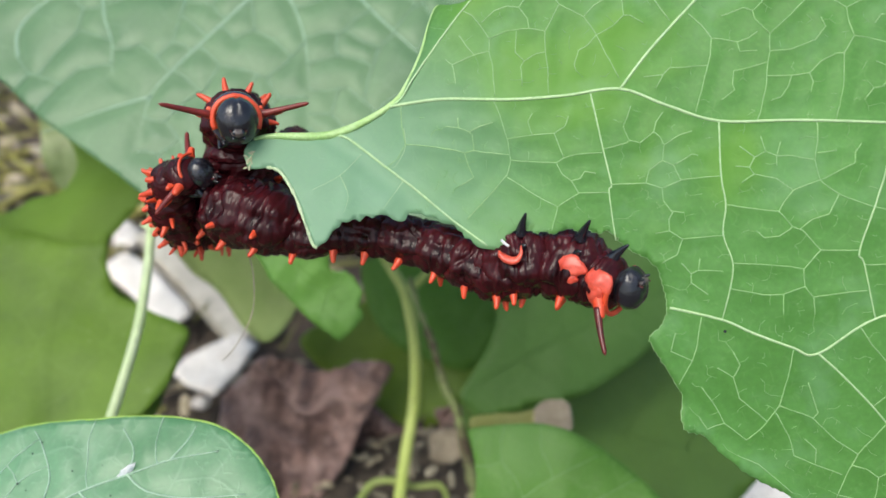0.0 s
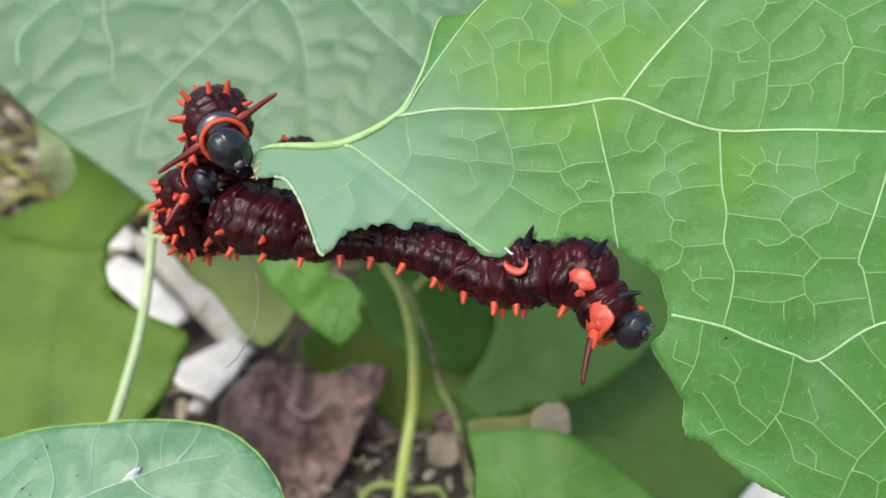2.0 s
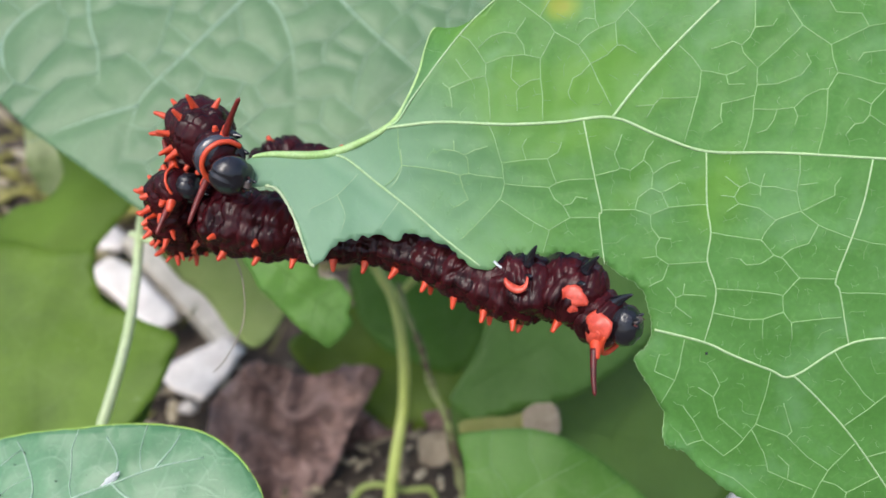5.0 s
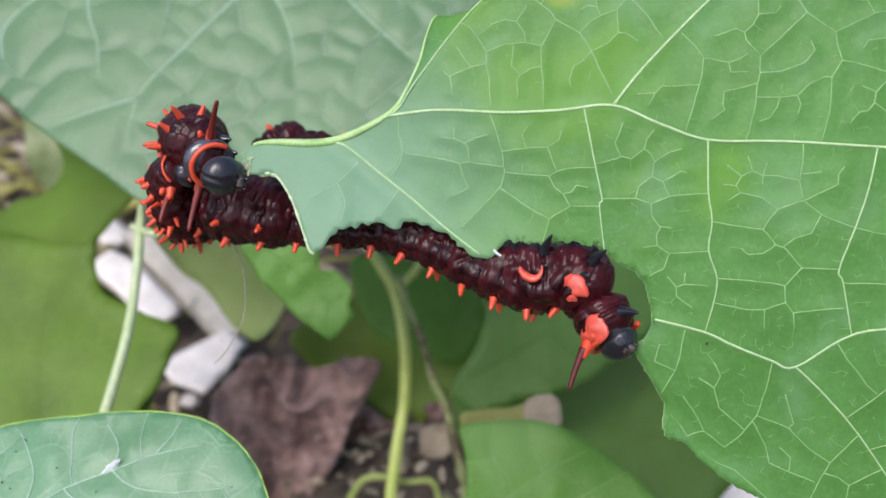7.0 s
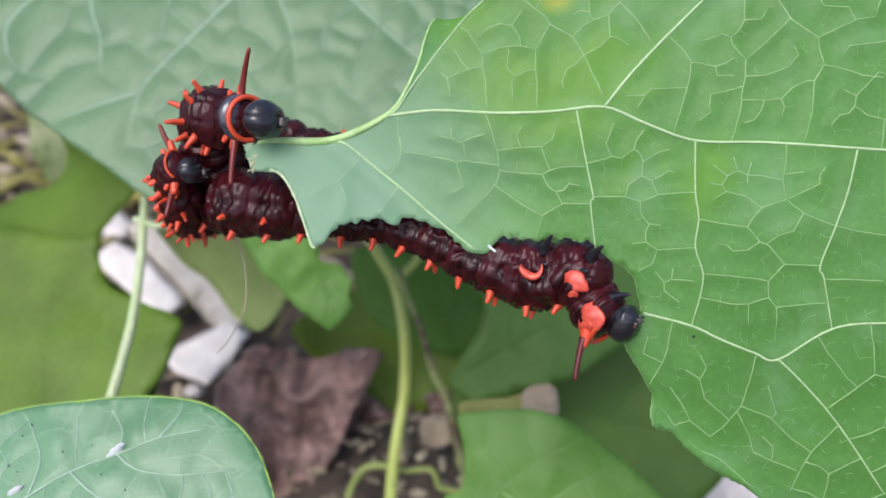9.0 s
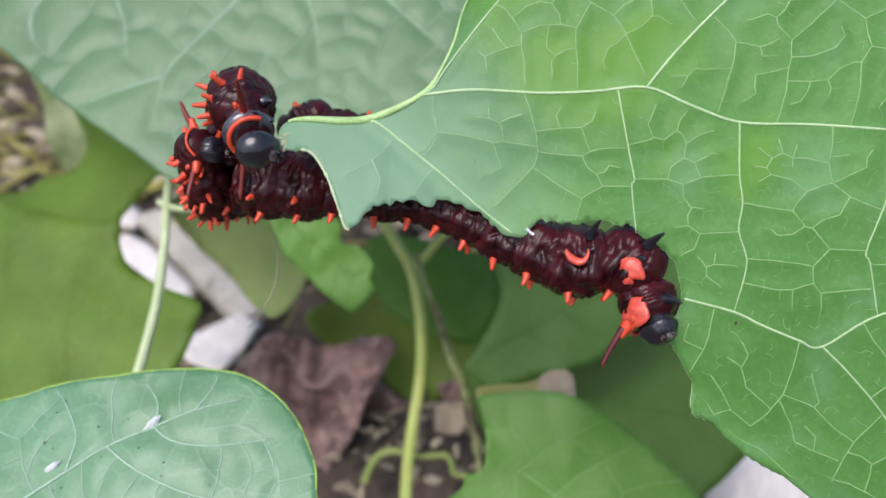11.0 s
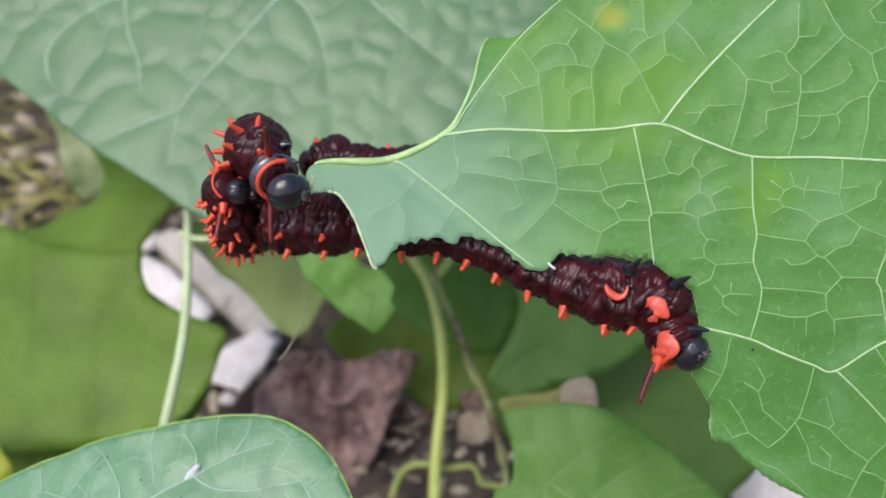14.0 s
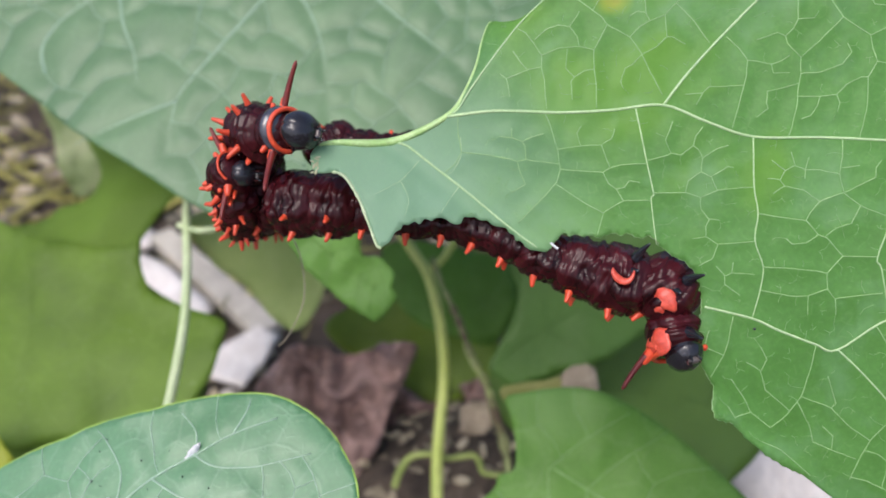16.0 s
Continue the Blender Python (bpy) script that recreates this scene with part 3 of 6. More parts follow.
def rear_leaf():
    veins = [[(-14.6, 67.3), (-25.8, 51.1), (-33.8, 41.5), (-39.8, 34.8), (-44.8, 29.1), (-47.3, 25.4), (-48.3, 20.2), (-48.6, 15.6)], [(-47.3, 24.9), (-53.1, 23.1), (-58.8, 20.9), (-64.4, 18.6)],
             [(-29.5, 45.8), (-25.9, 42.3), (-23.3, 36.1), (-22.1, 28.5), (-21.6, 19.6)], [(-19.1, 48.7), (-11.2, 39.6), (-2.2, 30.8), (4.7, 23.0)],
             [(-58.6, 46.9), (-57.4, 40.0), (-55.2, 34.4), (-54.1, 28.5), (-50.2, 25.4)], [(-70.4, 31.7), (-71.4, 36.6), (-68.3, 41.7), (-61.5, 46.2), (-52.3, 47.8), (-40.9, 47.0), (-29.5, 45.8)]]
    return simple_leaf("large_leaf", "large waxy grey-green heart-shaped vine leaf behind the caterpillars", [(-108.3, 48.9), (-88.9, 40.2), (-72.3, 27.7), (-65.3, 21.6), (-58.7, 17.1), (-51.7, 12.4), (-46.4, 8.5), (-39.4, 4.6), (-31.5, 3.7), (-15.8, 1.9), (1.4, 3.7), (15.8, 16.3), (28.0, 38.1), (30.3, 70.9), (7.2, 96.9), (-31.9, 112.5), (-75.9, 106.7), (-107.5, 77.2)], (116.4, 0.00, 0.32), M_REAR, veins, wave=0.7, size=30.0, seed=2.0, groove=0.42, width=1.5, step=0.8, radius=0.30, vein_mat=M_VEIN_BROAD, vein_lift=-0.13, taper=0.12, net=(3.3, 0.11, M_VEIN_SUNK))


def near_leaf():
    outline = [(-46.5, -19.4), (-43.3, -18.6), (-38.0, -18.1), (-33.3, -17.8), (-28.5, -17.9), (-24.1, -18.7), (-20.8, -20.5), (-18.5, -22.7), (-16.9, -25.1), (-15.7, -28.6), (-16.5, -34.6), (-21.9, -39.7), (-31.3, -41.9), (-43.5, -39.7), (-53.7, -33.8), (-58.4, -27.3), (-55.9, -22.5), (-51.5, -20.5)]
    veins = [[(-52.3, -33.4), (-46.2, -29.7), (-40.7, -26.6), (-36.8, -24.5), (-32.4, -23.1), (-28.2, -21.7), (-23.4, -21.0)], [(-40.7, -26.6), (-40.2, -23.5), (-42.0, -20.5), (-43.3, -19.2)],
             [(-32.4, -23.1), (-30.2, -24.4), (-25.8, -25.1), (-20.1, -24.9)], [(-36.8, -24.5), (-32.6, -27.2), (-26.6, -29.5), (-20.8, -30.8)],
             [(-32.4, -23.1), (-32.2, -21.0), (-33.9, -18.9)], [(-28.2, -21.7), (-26.8, -20.0), (-26.2, -18.7)]]
    leaf = simple_leaf("heart_leaf", "fresh blue-green heart-shaped vine leaf with pale specks", outline, (92.3, 0.00, 0.60), M_NEAR, veins, wave=0.40, size=6.0, seed=5.0, curl=4.5, groove=0.16, width=0.9, step=0.6, radius=0.12, smooth_steps=7, vein_mat=M_VEIN_LIGHT, quilt=(4.0, 0.12, 0.6), net=(2.0, 0.055))
    y = surface((92.3, 0.00, 0.60), 0.40, 6.0, 5.0, 4.5, tuple(np.array(outline).mean(0)))
    margin = [(p.x, p.y) for p in spline([(a, b, 0) for a, b in outline + outline[:1]], 7)]
    bm = bmesh.new()
    net_tube(bm, margin, y, 0.12, -0.08)
    part("margin", bm, M_MARGIN, leaf, "thin yellow-green leaf margin")
    for k, (x, z) in enumerate([(-32.5, -22.7), (-42.1, -26.1)]):
        bm = bmesh.new()
        bmesh.ops.create_icosphere(bm, subdivisions=3, radius=1.0)
        long, short = ((1.15, 0.42), (0.85, 0.38))[k]
        for v in bm.verts:
            n = 1 + 0.5 * noise.noise(v.co * 2.0 + Vector((k * 5.0, 0, 0)))
            v.co = Vector((v.co.x * long * n, v.co.y * 0.12, v.co.z * short * n)) * MM
        part("fleck", bm, M_FLECK, leaf, "chalky white dried fleck", m=pose(x * MM, (y(x, z) - 0.12) * MM, z * MM, 31, -38, 0))
    rng = random.Random(12)
    for _ in range(16):
        x, z = rng.uniform(-44, -22), rng.uniform(-34, -20)
        if not inside(outline, (x, z)):
            continue
        dot = bmesh.new()
        bmesh.ops.create_icosphere(dot, subdivisions=1, radius=rng.uniform(0.06, 0.12) * MM)
        part("speck", dot, M_LEG, leaf, "tiny dark speck", m=pose(x * MM, (y(x, z) - 0.1) * MM, z * MM))
    return leaf


def small_leaves():
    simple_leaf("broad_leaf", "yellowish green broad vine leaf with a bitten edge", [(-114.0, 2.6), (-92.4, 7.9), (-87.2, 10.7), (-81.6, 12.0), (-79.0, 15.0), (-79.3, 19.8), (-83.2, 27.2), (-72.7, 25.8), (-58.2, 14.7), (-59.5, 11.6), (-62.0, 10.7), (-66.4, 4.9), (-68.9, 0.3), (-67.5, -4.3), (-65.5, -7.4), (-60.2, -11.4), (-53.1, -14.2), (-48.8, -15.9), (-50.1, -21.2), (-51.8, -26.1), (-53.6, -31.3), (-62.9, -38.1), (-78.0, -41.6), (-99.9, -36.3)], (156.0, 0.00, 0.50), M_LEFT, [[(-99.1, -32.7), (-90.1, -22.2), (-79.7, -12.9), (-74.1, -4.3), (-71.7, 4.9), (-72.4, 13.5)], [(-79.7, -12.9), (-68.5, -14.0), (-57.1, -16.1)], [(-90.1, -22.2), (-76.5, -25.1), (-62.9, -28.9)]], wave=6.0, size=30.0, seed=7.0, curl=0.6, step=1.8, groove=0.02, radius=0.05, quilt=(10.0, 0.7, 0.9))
    simple_leaf("lobed_leaf", "yellowish green vine leaf overlapping the broad leaf", [(-104.5, 11.2), (-96.9, 9.2), (-86.0, 4.6), (-79.1, 3.3), (-73.4, 1.7), (-68.0, 1.8), (-65.5, 3.5), (-65.2, 0.2), (-64.9, -3.2), (-63.8, -5.5), (-61.8, -8.3), (-55.0, -11.3), (-47.3, -14.4), (-47.5, -18.2), (-49.8, -24.9), (-56.9, -31.2), (-77.3, -33.7), (-97.7, -30.7), (-109.2, -11.3)], (148.0, 0.00, 0.50), M_LOBE, wave=3.0, size=24.0, seed=23.0, curl=0.4, step=1.8, groove=0.03, radius=0.06, jag=0.15, quilt=(9.0, 0.6, 0.9))
    simple_leaf("withered_leaf", "pale withered leaf beside the litter", [(-125.3, 52.2), (-116.3, 47.5), (-101.8, 35.5), (-95.6, 26.5), (-102.1, 20.2), (-113.1, 17.8), (-116.6, 25.8), (-120.1, 37.6)], (221.0, 0.00, 0.20), M_WITHER, wave=7.0, size=12.0, seed=8.0, step=2.5)
    simple_leaf("yellow_leaf", "yellow-green leaf beside the heart-shaped leaf", [(-87.0, -24.5), (-81.1, -26.7), (-78.0, -30.0), (-76.2, -32.6), (-77.7, -35.5), (-83.3, -38.6), (-90.2, -35.8), (-92.1, -28.8)], (128.0, 0.00, 0.30), M_YELLOW, wave=1.0, size=12.0, seed=18.0, step=2.0)
    simple_leaf("leaf_strip", "narrow yellowish strip of leaf behind the low leaf", [(5.3, -31.9), (9.6, -31.2), (14.2, -31.0), (18.0, -30.3), (20.3, -31.0), (17.9, -33.6), (11.5, -35.0), (5.9, -34.4)], (152.0, 0.00, 0.20), M_STRIP, wave=0.6, size=8.0, seed=19.0, step=1.2)
    simple_leaf("back_leaf", "mid-green vine leaf over the dry leaf", [(-38.5, -24.6), (-28.0, -17.9), (-12.8, -11.1), (3.9, -17.9), (9.2, -35.8), (2.4, -44.6), (-12.6, -49.7), (-21.5, -48.3), (-27.7, -37.2)], (208.0, 0.00, 0.10), M_OLIVE, wave=2.0, size=20.0, seed=15.0, step=2.5)
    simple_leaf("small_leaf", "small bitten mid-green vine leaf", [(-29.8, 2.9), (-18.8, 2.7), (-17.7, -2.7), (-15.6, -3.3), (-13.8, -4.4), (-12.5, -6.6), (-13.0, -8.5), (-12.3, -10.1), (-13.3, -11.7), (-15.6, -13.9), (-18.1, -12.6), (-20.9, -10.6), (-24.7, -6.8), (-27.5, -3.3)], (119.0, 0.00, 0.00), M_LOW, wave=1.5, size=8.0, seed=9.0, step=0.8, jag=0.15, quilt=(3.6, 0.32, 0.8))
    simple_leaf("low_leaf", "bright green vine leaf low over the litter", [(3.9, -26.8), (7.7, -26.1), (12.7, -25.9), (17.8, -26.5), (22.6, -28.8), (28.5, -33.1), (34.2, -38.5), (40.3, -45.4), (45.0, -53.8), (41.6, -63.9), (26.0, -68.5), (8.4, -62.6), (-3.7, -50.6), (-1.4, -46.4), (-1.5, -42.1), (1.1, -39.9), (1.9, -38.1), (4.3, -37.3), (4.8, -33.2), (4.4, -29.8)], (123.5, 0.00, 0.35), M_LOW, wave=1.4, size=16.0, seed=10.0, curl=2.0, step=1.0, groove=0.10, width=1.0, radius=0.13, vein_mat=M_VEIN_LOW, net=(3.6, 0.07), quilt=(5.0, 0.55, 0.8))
    simple_leaf("shaded_leaf", "green vine leaf shaded by the bitten leaf", [(9.6, -6.4), (10.4, -13.0), (8.9, -18.4), (5.0, -24.8), (3.4, -28.4), (7.1, -31.9), (12.5, -31.5), (19.0, -29.5), (26.7, -27.9), (34.4, -23.7), (41.3, -18.4), (49.3, -13.0), (58.0, -0.8), (41.4, 4.8), (22.1, 1.4)], (152.8, 0.00, 0.20), M_SHADE, wave=1.5, size=25.0, seed=11.0, step=1.8, quilt=(8.0, 0.4, 0.8))
    simple_leaf("dark_leaf", "dark green vine leaf in deep shade", [(21.4, -15.1), (44.7, -15.6), (63.7, -21.0), (74.0, -33.7), (70.5, -43.4), (65.5, -47.1), (60.9, -51.6), (55.1, -56.2), (43.8, -61.8), (29.2, -59.2), (14.7, -50.7), (6.3, -42.2), (3.8, -33.6), (5.5, -27.5), (13.4, -21.3)], (168.0, 0.00, 0.20), M_DEEP, wave=1.5, size=25.0, seed=12.0, step=2.5)
    simple_leaf("round_leaf", "small round dark green vine leaf", [(-19.6, -3.8), (-12.8, -1.7), (2.2, -5.1), (10.3, -7.8), (13.7, -14.6), (11.6, -22.6), (6.2, -28.6), (-1.9, -26.6), (-11.3, -22.6), (-17.5, -14.6)], (185.2, 0.00, 0.10), M_LOW, wave=1.5, size=20.0, seed=13.0, step=2.5)
    simple_leaf("pale_leaf", "pale grey-green withered vine leaf", [(-63.8, 6.9), (-48.8, 9.4), (-36.6, 5.7), (-31.9, -5.2), (-34.3, -14.8), (-39.9, -21.0), (-45.3, -18.0), (-51.9, -9.3), (-58.6, -4.1)], (175.5, 0.00, 0.00), M_PALE, wave=2.0, size=15.0, seed=14.0, step=2.0)


def stem(name, label, points, r0, r1, mat, branches=(), lump=0.0, seed=0):
    ob = thing(name, label, "stem")
    rng = random.Random(seed)
    for i, line in enumerate([points, *branches]):
        pts = [p * MM for p in spline(line, 6)]
        n = len(pts)
        rad = [(r0 + (r1 - r0) * k / (n - 1)) * (0.75 if i else 1) * (1 + rng.uniform(-lump, lump)) * MM for k in range(n)]
        bm = bmesh.new()
        tube(bm, pts, rad, 10)
        part("stalk" if not i else "branch", bm, mat, ob)
    return ob


def stems():
    stem("leaf_stalk", "pale green leaf stalk", [(-47.8, 131.8, 13.8), (-48.2, 128.8, 8.8), (-47.8, 125.9, 3.9), (-46.9, 122.0, -2.5), (-46.3, 117.4, -10.2), (-46.5, 113.6, -16.5), (-47.2, 109.4, -23.6), (-47.9, 104.3, -32.0), (-48.0, 99.8, -39.5)], 0.72, 0.80, M_STALK, [[(-49.3, 126.0, 4.2), (-47.2, 125.5, 3.3), (-44.7, 125.2, 2.9), (-40.3, 125.5, 3.4)]])
    stem("vine_stem", "pale green forked vine stem", [(-17.5, 164.6, 7.6), (-13.5, 163.8, 0.3), (-10.7, 163.3, -4.5), (-8.3, 162.9, -8.7), (-6.7, 162.3, -15.2), (-5.8, 161.5, -23.5), (-6.1, 160.5, -32.8), (-7.5, 159.7, -40.9), (-8.9, 158.7, -51.1), (-9.7, 157.3, -64.6)], 1.1, 1.3, M_STEM, [[(-8.3, 162.9, -8.9), (-5.0, 163.1, -6.6), (-1.7, 163.5, -2.7), (3.1, 164.1, 2.7), (8.0, 164.4, 6.3)]])
    stem("twig", "thin knotted twig, grey-green with brown bark", [(-6.7, 153.4, -5.4), (-4.7, 153.4, -12.2), (-2.1, 153.4, -18.9), (0.1, 153.4, -26.8), (2.7, 153.4, -32.5), (4.3, 153.4, -39.3), (5.8, 153.4, -46.0), (6.3, 153.4, -55.1)], 0.55, 1.05, M_TWIG, lump=0.38, seed=3)
    stem("straw", "thin bent straw-coloured stalk", [(-22.1, 84.5, 1.2), (-21.2, 84.5, -1.1), (-20.8, 84.5, -3.7), (-20.9, 84.5, -6.4), (-21.6, 84.5, -8.5), (-23.1, 84.5, -11.0), (-24.3, 84.5, -12.2)], 0.075, 0.06, M_STRAW_PALE, lump=0.12, seed=5)
    stem("tendril", "curled green vine tendril", [(-18.7, 163.2, -55.9), (-17.3, 163.4, -52.6), (-15.1, 163.5, -49.8), (-12.1, 163.5, -49.1), (-9.0, 163.5, -49.6), (-6.1, 163.5, -50.4), (-3.3, 163.5, -50.2), (-0.8, 163.5, -50.2), (0.5, 163.4, -51.8), (1.0, 163.3, -53.9), (3.2, 163.3, -54.7), (5.8, 163.3, -55.0)], 0.85, 0.6, M_TENDRIL)


def scraps():
    for outline, plane, seed in (([(17.4, -29.7), (20.0, -28.2), (23.3, -28.5), (24.3, -31.4), (23.6, -34.6), (19.2, -34.5), (17.1, -32.5)], (144.3, 0.00, 0.00), 31.0), ([(-2.8, -48.2), (2.8, -47.2), (5.3, -50.5), (4.3, -54.8), (-1.8, -55.7)], (192.0, 0.00, 0.10), 35.0), ([(7.4, -49.6), (14.9, -48.7), (16.9, -55.3), (10.2, -57.4)], (196.0, 0.00, 0.10), 36.0), ([(-37.9, -67.8), (-31.9, -65.7), (-19.9, -68.9), (-10.8, -67.6), (-6.4, -72.1), (-7.9, -76.4), (-34.9, -76.6)], (200.0, 0.00, 0.10), 37.0), ([(-2.6, -43.6), (2.1, -42.3), (6.4, -43.9), (5.9, -48.2), (0.1, -48.7)], (182.0, 0.00, 0.00), 33.0), ([(-2.8, -41.0), (1.2, -40.4), (4.7, -41.5), (4.1, -45.8), (1.3, -47.6), (-2.4, -46.6)], (176.0, 0.00, 0.10), 38.0)):
        bit = thing("leaf_scrap", "tan scrap of dead leaf caught among the leaves", "leaf scrap")
        ring = [Vector((p.x, p.y)) for p in spline([(a, c, 0) for a, c in outline], 4, True)]
        blade("scrap", jagged(ring, 0.12, int(seed)), surface(plane, 0.5, 3.0, seed), M_TAN, bit, step=0.7, thick=0.3)


def dry_leaf():
    leaf = thing("dry_leaf", "crumpled brown dry leaf on the litter", "dry leaf")
    outline = [(-55.0, -37.8), (-49.7, -31.1), (-43.0, -25.7), (-36.1, -27.0), (-30.6, -30.4), (-23.8, -28.4), (-17.0, -27.0), (-12.6, -29.1), (-15.5, -35.1), (-19.5, -41.7), (-22.2, -48.4), (-26.1, -54.9), (-30.1, -61.4), (-40.8, -64.0), (-49.0, -56.2), (-53.3, -47.0)]
    base = surface((188.5, 0.00, 0.10), 6.0, 14.0, 21.0)

    def y(x, z):
        return base(x, z) + 13.0 * abs(noise.noise((x / 9.0, z / 9.0, 3.0))) - 6.0 * abs(noise.noise((x / 4.0, z / 6.0, 8.0))) + 2.5 * abs(noise.noise((x / 2.0, z / 2.4, 1.0)))
    ring = [Vector((p.x, p.y)) for p in spline([(a, b, 0) for a, b in outline], 4, True)]
    lines = ribs(outline)
    piece = [(-35.0, -46.9), (-21.1, -39.6), (-10.4, -45.9), (3.5, -40.1), (11.0, -47.8), (15.3, -62.9), (10.3, -77.7), (-20.2, -81.5), (-38.3, -73.7)]
    scrap = thing("dry_leaf", "crumpled brown scrap of dry leaf on the soil", "dry leaf")
    torn = [Vector((p.x, p.y)) for p in spline([(a, b, 0) for a, b in piece], 4, True)]
    blade("blade", jagged(torn, 0.5, 6), lambda x, z: y(x, z) + 14.0, M_DRY, scrap, step=1.2, thick=0.4)
    blade("blade", jagged(ring, 0.5, 2), y, M_DRY, leaf, step=1.0, thick=0.4, veins=lines, groove=-0.6, width=1.0)
    for i, line in enumerate(lines):
        vein(line, y, leaf, 0.3 if i else 0.5, M_DRY, lift=0.5)


def wood_and_stones():
    ends = [(-121.7, 316.5, 5.7), (-67.2, 265.3, -32.0)]
    plank = thing("wood_splinter", "weathered flat strip of bleached wood on the ground", "wood")
    bm = bmesh.new()
    a, b = (Vector(e) * MM for e in ends)
    way, across = (b - a).normalized(), Vector((0.74, 0.55, 0.40)).normalized()
    across = (across - way * across.dot(way)).normalized()
    up = way.cross(across)
    rows = []
    for k in range(13):
        p, lean = a.lerp(b, k / 12), 0.5 * noise.noise((k * 0.7, 3.0, 0.0))
        half, thick = (5.2 + 0.6 * noise.noise((k * 0.9, 0.0, 5.0))) * MM, (2.6 + lean) * MM
        rows.append([bm.verts.new(p + across * half * u + up * thick * v) for u, v in ((-1, -0.8), (-0.9, 1), (-0.3, 1.12), (0.3, 1.05), (0.92, 1), (1, -0.7))])
    for r0, r1 in zip(rows, rows[1:]):
        for k in range(6):
            bm.faces.new((r0[k], r0[(k + 1) % 6], r1[(k + 1) % 6], r1[k]))
    bm.faces.new(rows[0][::-1])
    bm.faces.new(rows[-1])
    bmesh.ops.recalc_face_normals(bm, faces=bm.faces)
    part("strip", bm, M_SPLINTER, plank, smooth=False)
    for k, (outline, mat) in enumerate((([(-88.9, -39.9), (-85.5, -35.6), (-80.9, -33.0), (-70.7, -28.9), (-63.4, -33.0), (-67.3, -39.9), (-72.6, -46.9), (-80.5, -43.9)], M_CHIP), ([(-130.4, -5.7), (-125.7, -1.3), (-114.2, -6.1), (-93.6, -19.5), (-90.7, -23.9), (-96.6, -27.0), (-107.7, -21.2), (-122.3, -12.4)], M_CHIP), ([(-138.4, 9.6), (-132.2, 12.0), (-125.8, 8.1), (-123.2, 1.4), (-130.8, 2.4)], M_STONE))):
        chip = thing("wood_chip", "bleached broken chip of wood on the ground", "wood", group="wood chips on the ground")
        ring = []
        for p, q in zip(outline, outline[1:] + outline[:1]):
            ring += [Vector(p).lerp(Vector(q), f / 3) for f in range(3)]
        blade("chip", jagged(ring, 0.35, 5 + k), surface((303.8, 0.00, 1.36), 3.0, 12.0, 3.0 + k), mat, chip, step=2.0, thick=6.0)
    s = [(-136.3, 331.0, 4.2), (-80.0, 253.2, -50.3), (35.6, 247.1, -54.5), (1.0, 239.9, -59.6), (-34.8, 225.8, -69.4), (98.0, 211.8, -79.3), (-225.7, 401.0, 53.2), (-204.7, 368.5, 30.5), (-196.8, 382.2, 40.0), (-39.6, 216.5, -76.0), (-16.1, 212.8, -78.6)]
    sizes = [(6, 5, 6), (3, 3, 2.5), (7, 5, 7), (6, 5, 5), (7, 6, 5), (26, 12, 17), (6, 5, 6), (6, 5, 6), (5, 4, 8), (6, 5, 5), (9, 6, 6)]
    for i, (c, d) in enumerate(zip(s, sizes)):
        pebble(c, d, i + 1, M_CHIP if i == 5 else M_TAN if i > 5 or i in (2, 3, 4) else M_STONE, "pale rounded stone on the soil")


# ---- the bitten leaf and the caterpillars: they sway together ----
SWAY = [
    (0, 9.67, 68.22, 6.62, -0.04, -0.17, -0.07),
    (0.5, 9.52, 68.86, 6.78, 1.02, -0.78, -0.55),
    (1, 9.66, 68.79, 6.96, 1.01, -0.47, -0.40),
    (1.5, 9.77, 68.85, 6.60, 0.45, -0.27, -0.60),
    (2, 9.71, 68.10, 6.70, -0.03, -0.12, -0.81),
    (2.5, 10.19, 68.58, 6.15, -0.63, -0.09, -0.75),
    (3, 10.11, 68.75, 6.55, 0.28, -0.22, -0.57),
    (3.5, 10.47, 69.27, 6.17, -0.56, 0.81, -0.40),
    (4, 10.41, 69.43, 5.78, 1.27, 1.28, 0.90),
    (6.5, 10.13, 69.01, 5.78, 1.81, 1.25, -0.10),
    (7, 10.16, 68.98, 5.82, 1.43, 1.63, -0.30),
    (7.5, 10.83, 69.32, 5.17, 0.98, 1.15, 1.02),
    (8, 10.93, 69.17, 5.39, 0.73, 2.04, 0.22),
    (8.5, 10.39, 70.26, 5.61, 0.87, 2.03, -0.12),
    (11, 10.55, 67.04, 4.57, 0.34, 2.20, 1.20),
    (11.5, 10.99, 69.31, 3.83, -0.63, 3.40, 1.72),
    (12, 11.93, 69.93, 3.23, -1.22, 3.91, 2.53),
    (12.5, 11.49, 68.18, 3.64, 0.07, 3.44, 1.70),
    (13, 11.22, 67.10, 3.65, 0.68, 2.98, 1.61),
    (13.5, 10.67, 66.37, 4.28, 0.20, 3.39, 1.27),
    (14, 10.69, 67.89, 3.85, 0.66, 3.61, 2.06),
    (14.5, 12.62, 69.09, 3.71, 1.16, 4.77, 3.09),
    (15, 11.31, 68.62, 3.22, 0.16, 4.24, 2.77),
    (15.5, 10.24, 66.95, 3.67, 1.20, 4.13, 1.58),
    (16, 11.06, 68.35, 3.45, -0.14, 4.51, 2.00),
]
SWAY_ROWS = [(t, BASE @ pose(x * MM, y * MM, z * MM, a, b, c)) for t, x, y, z, a, b, c in SWAY]


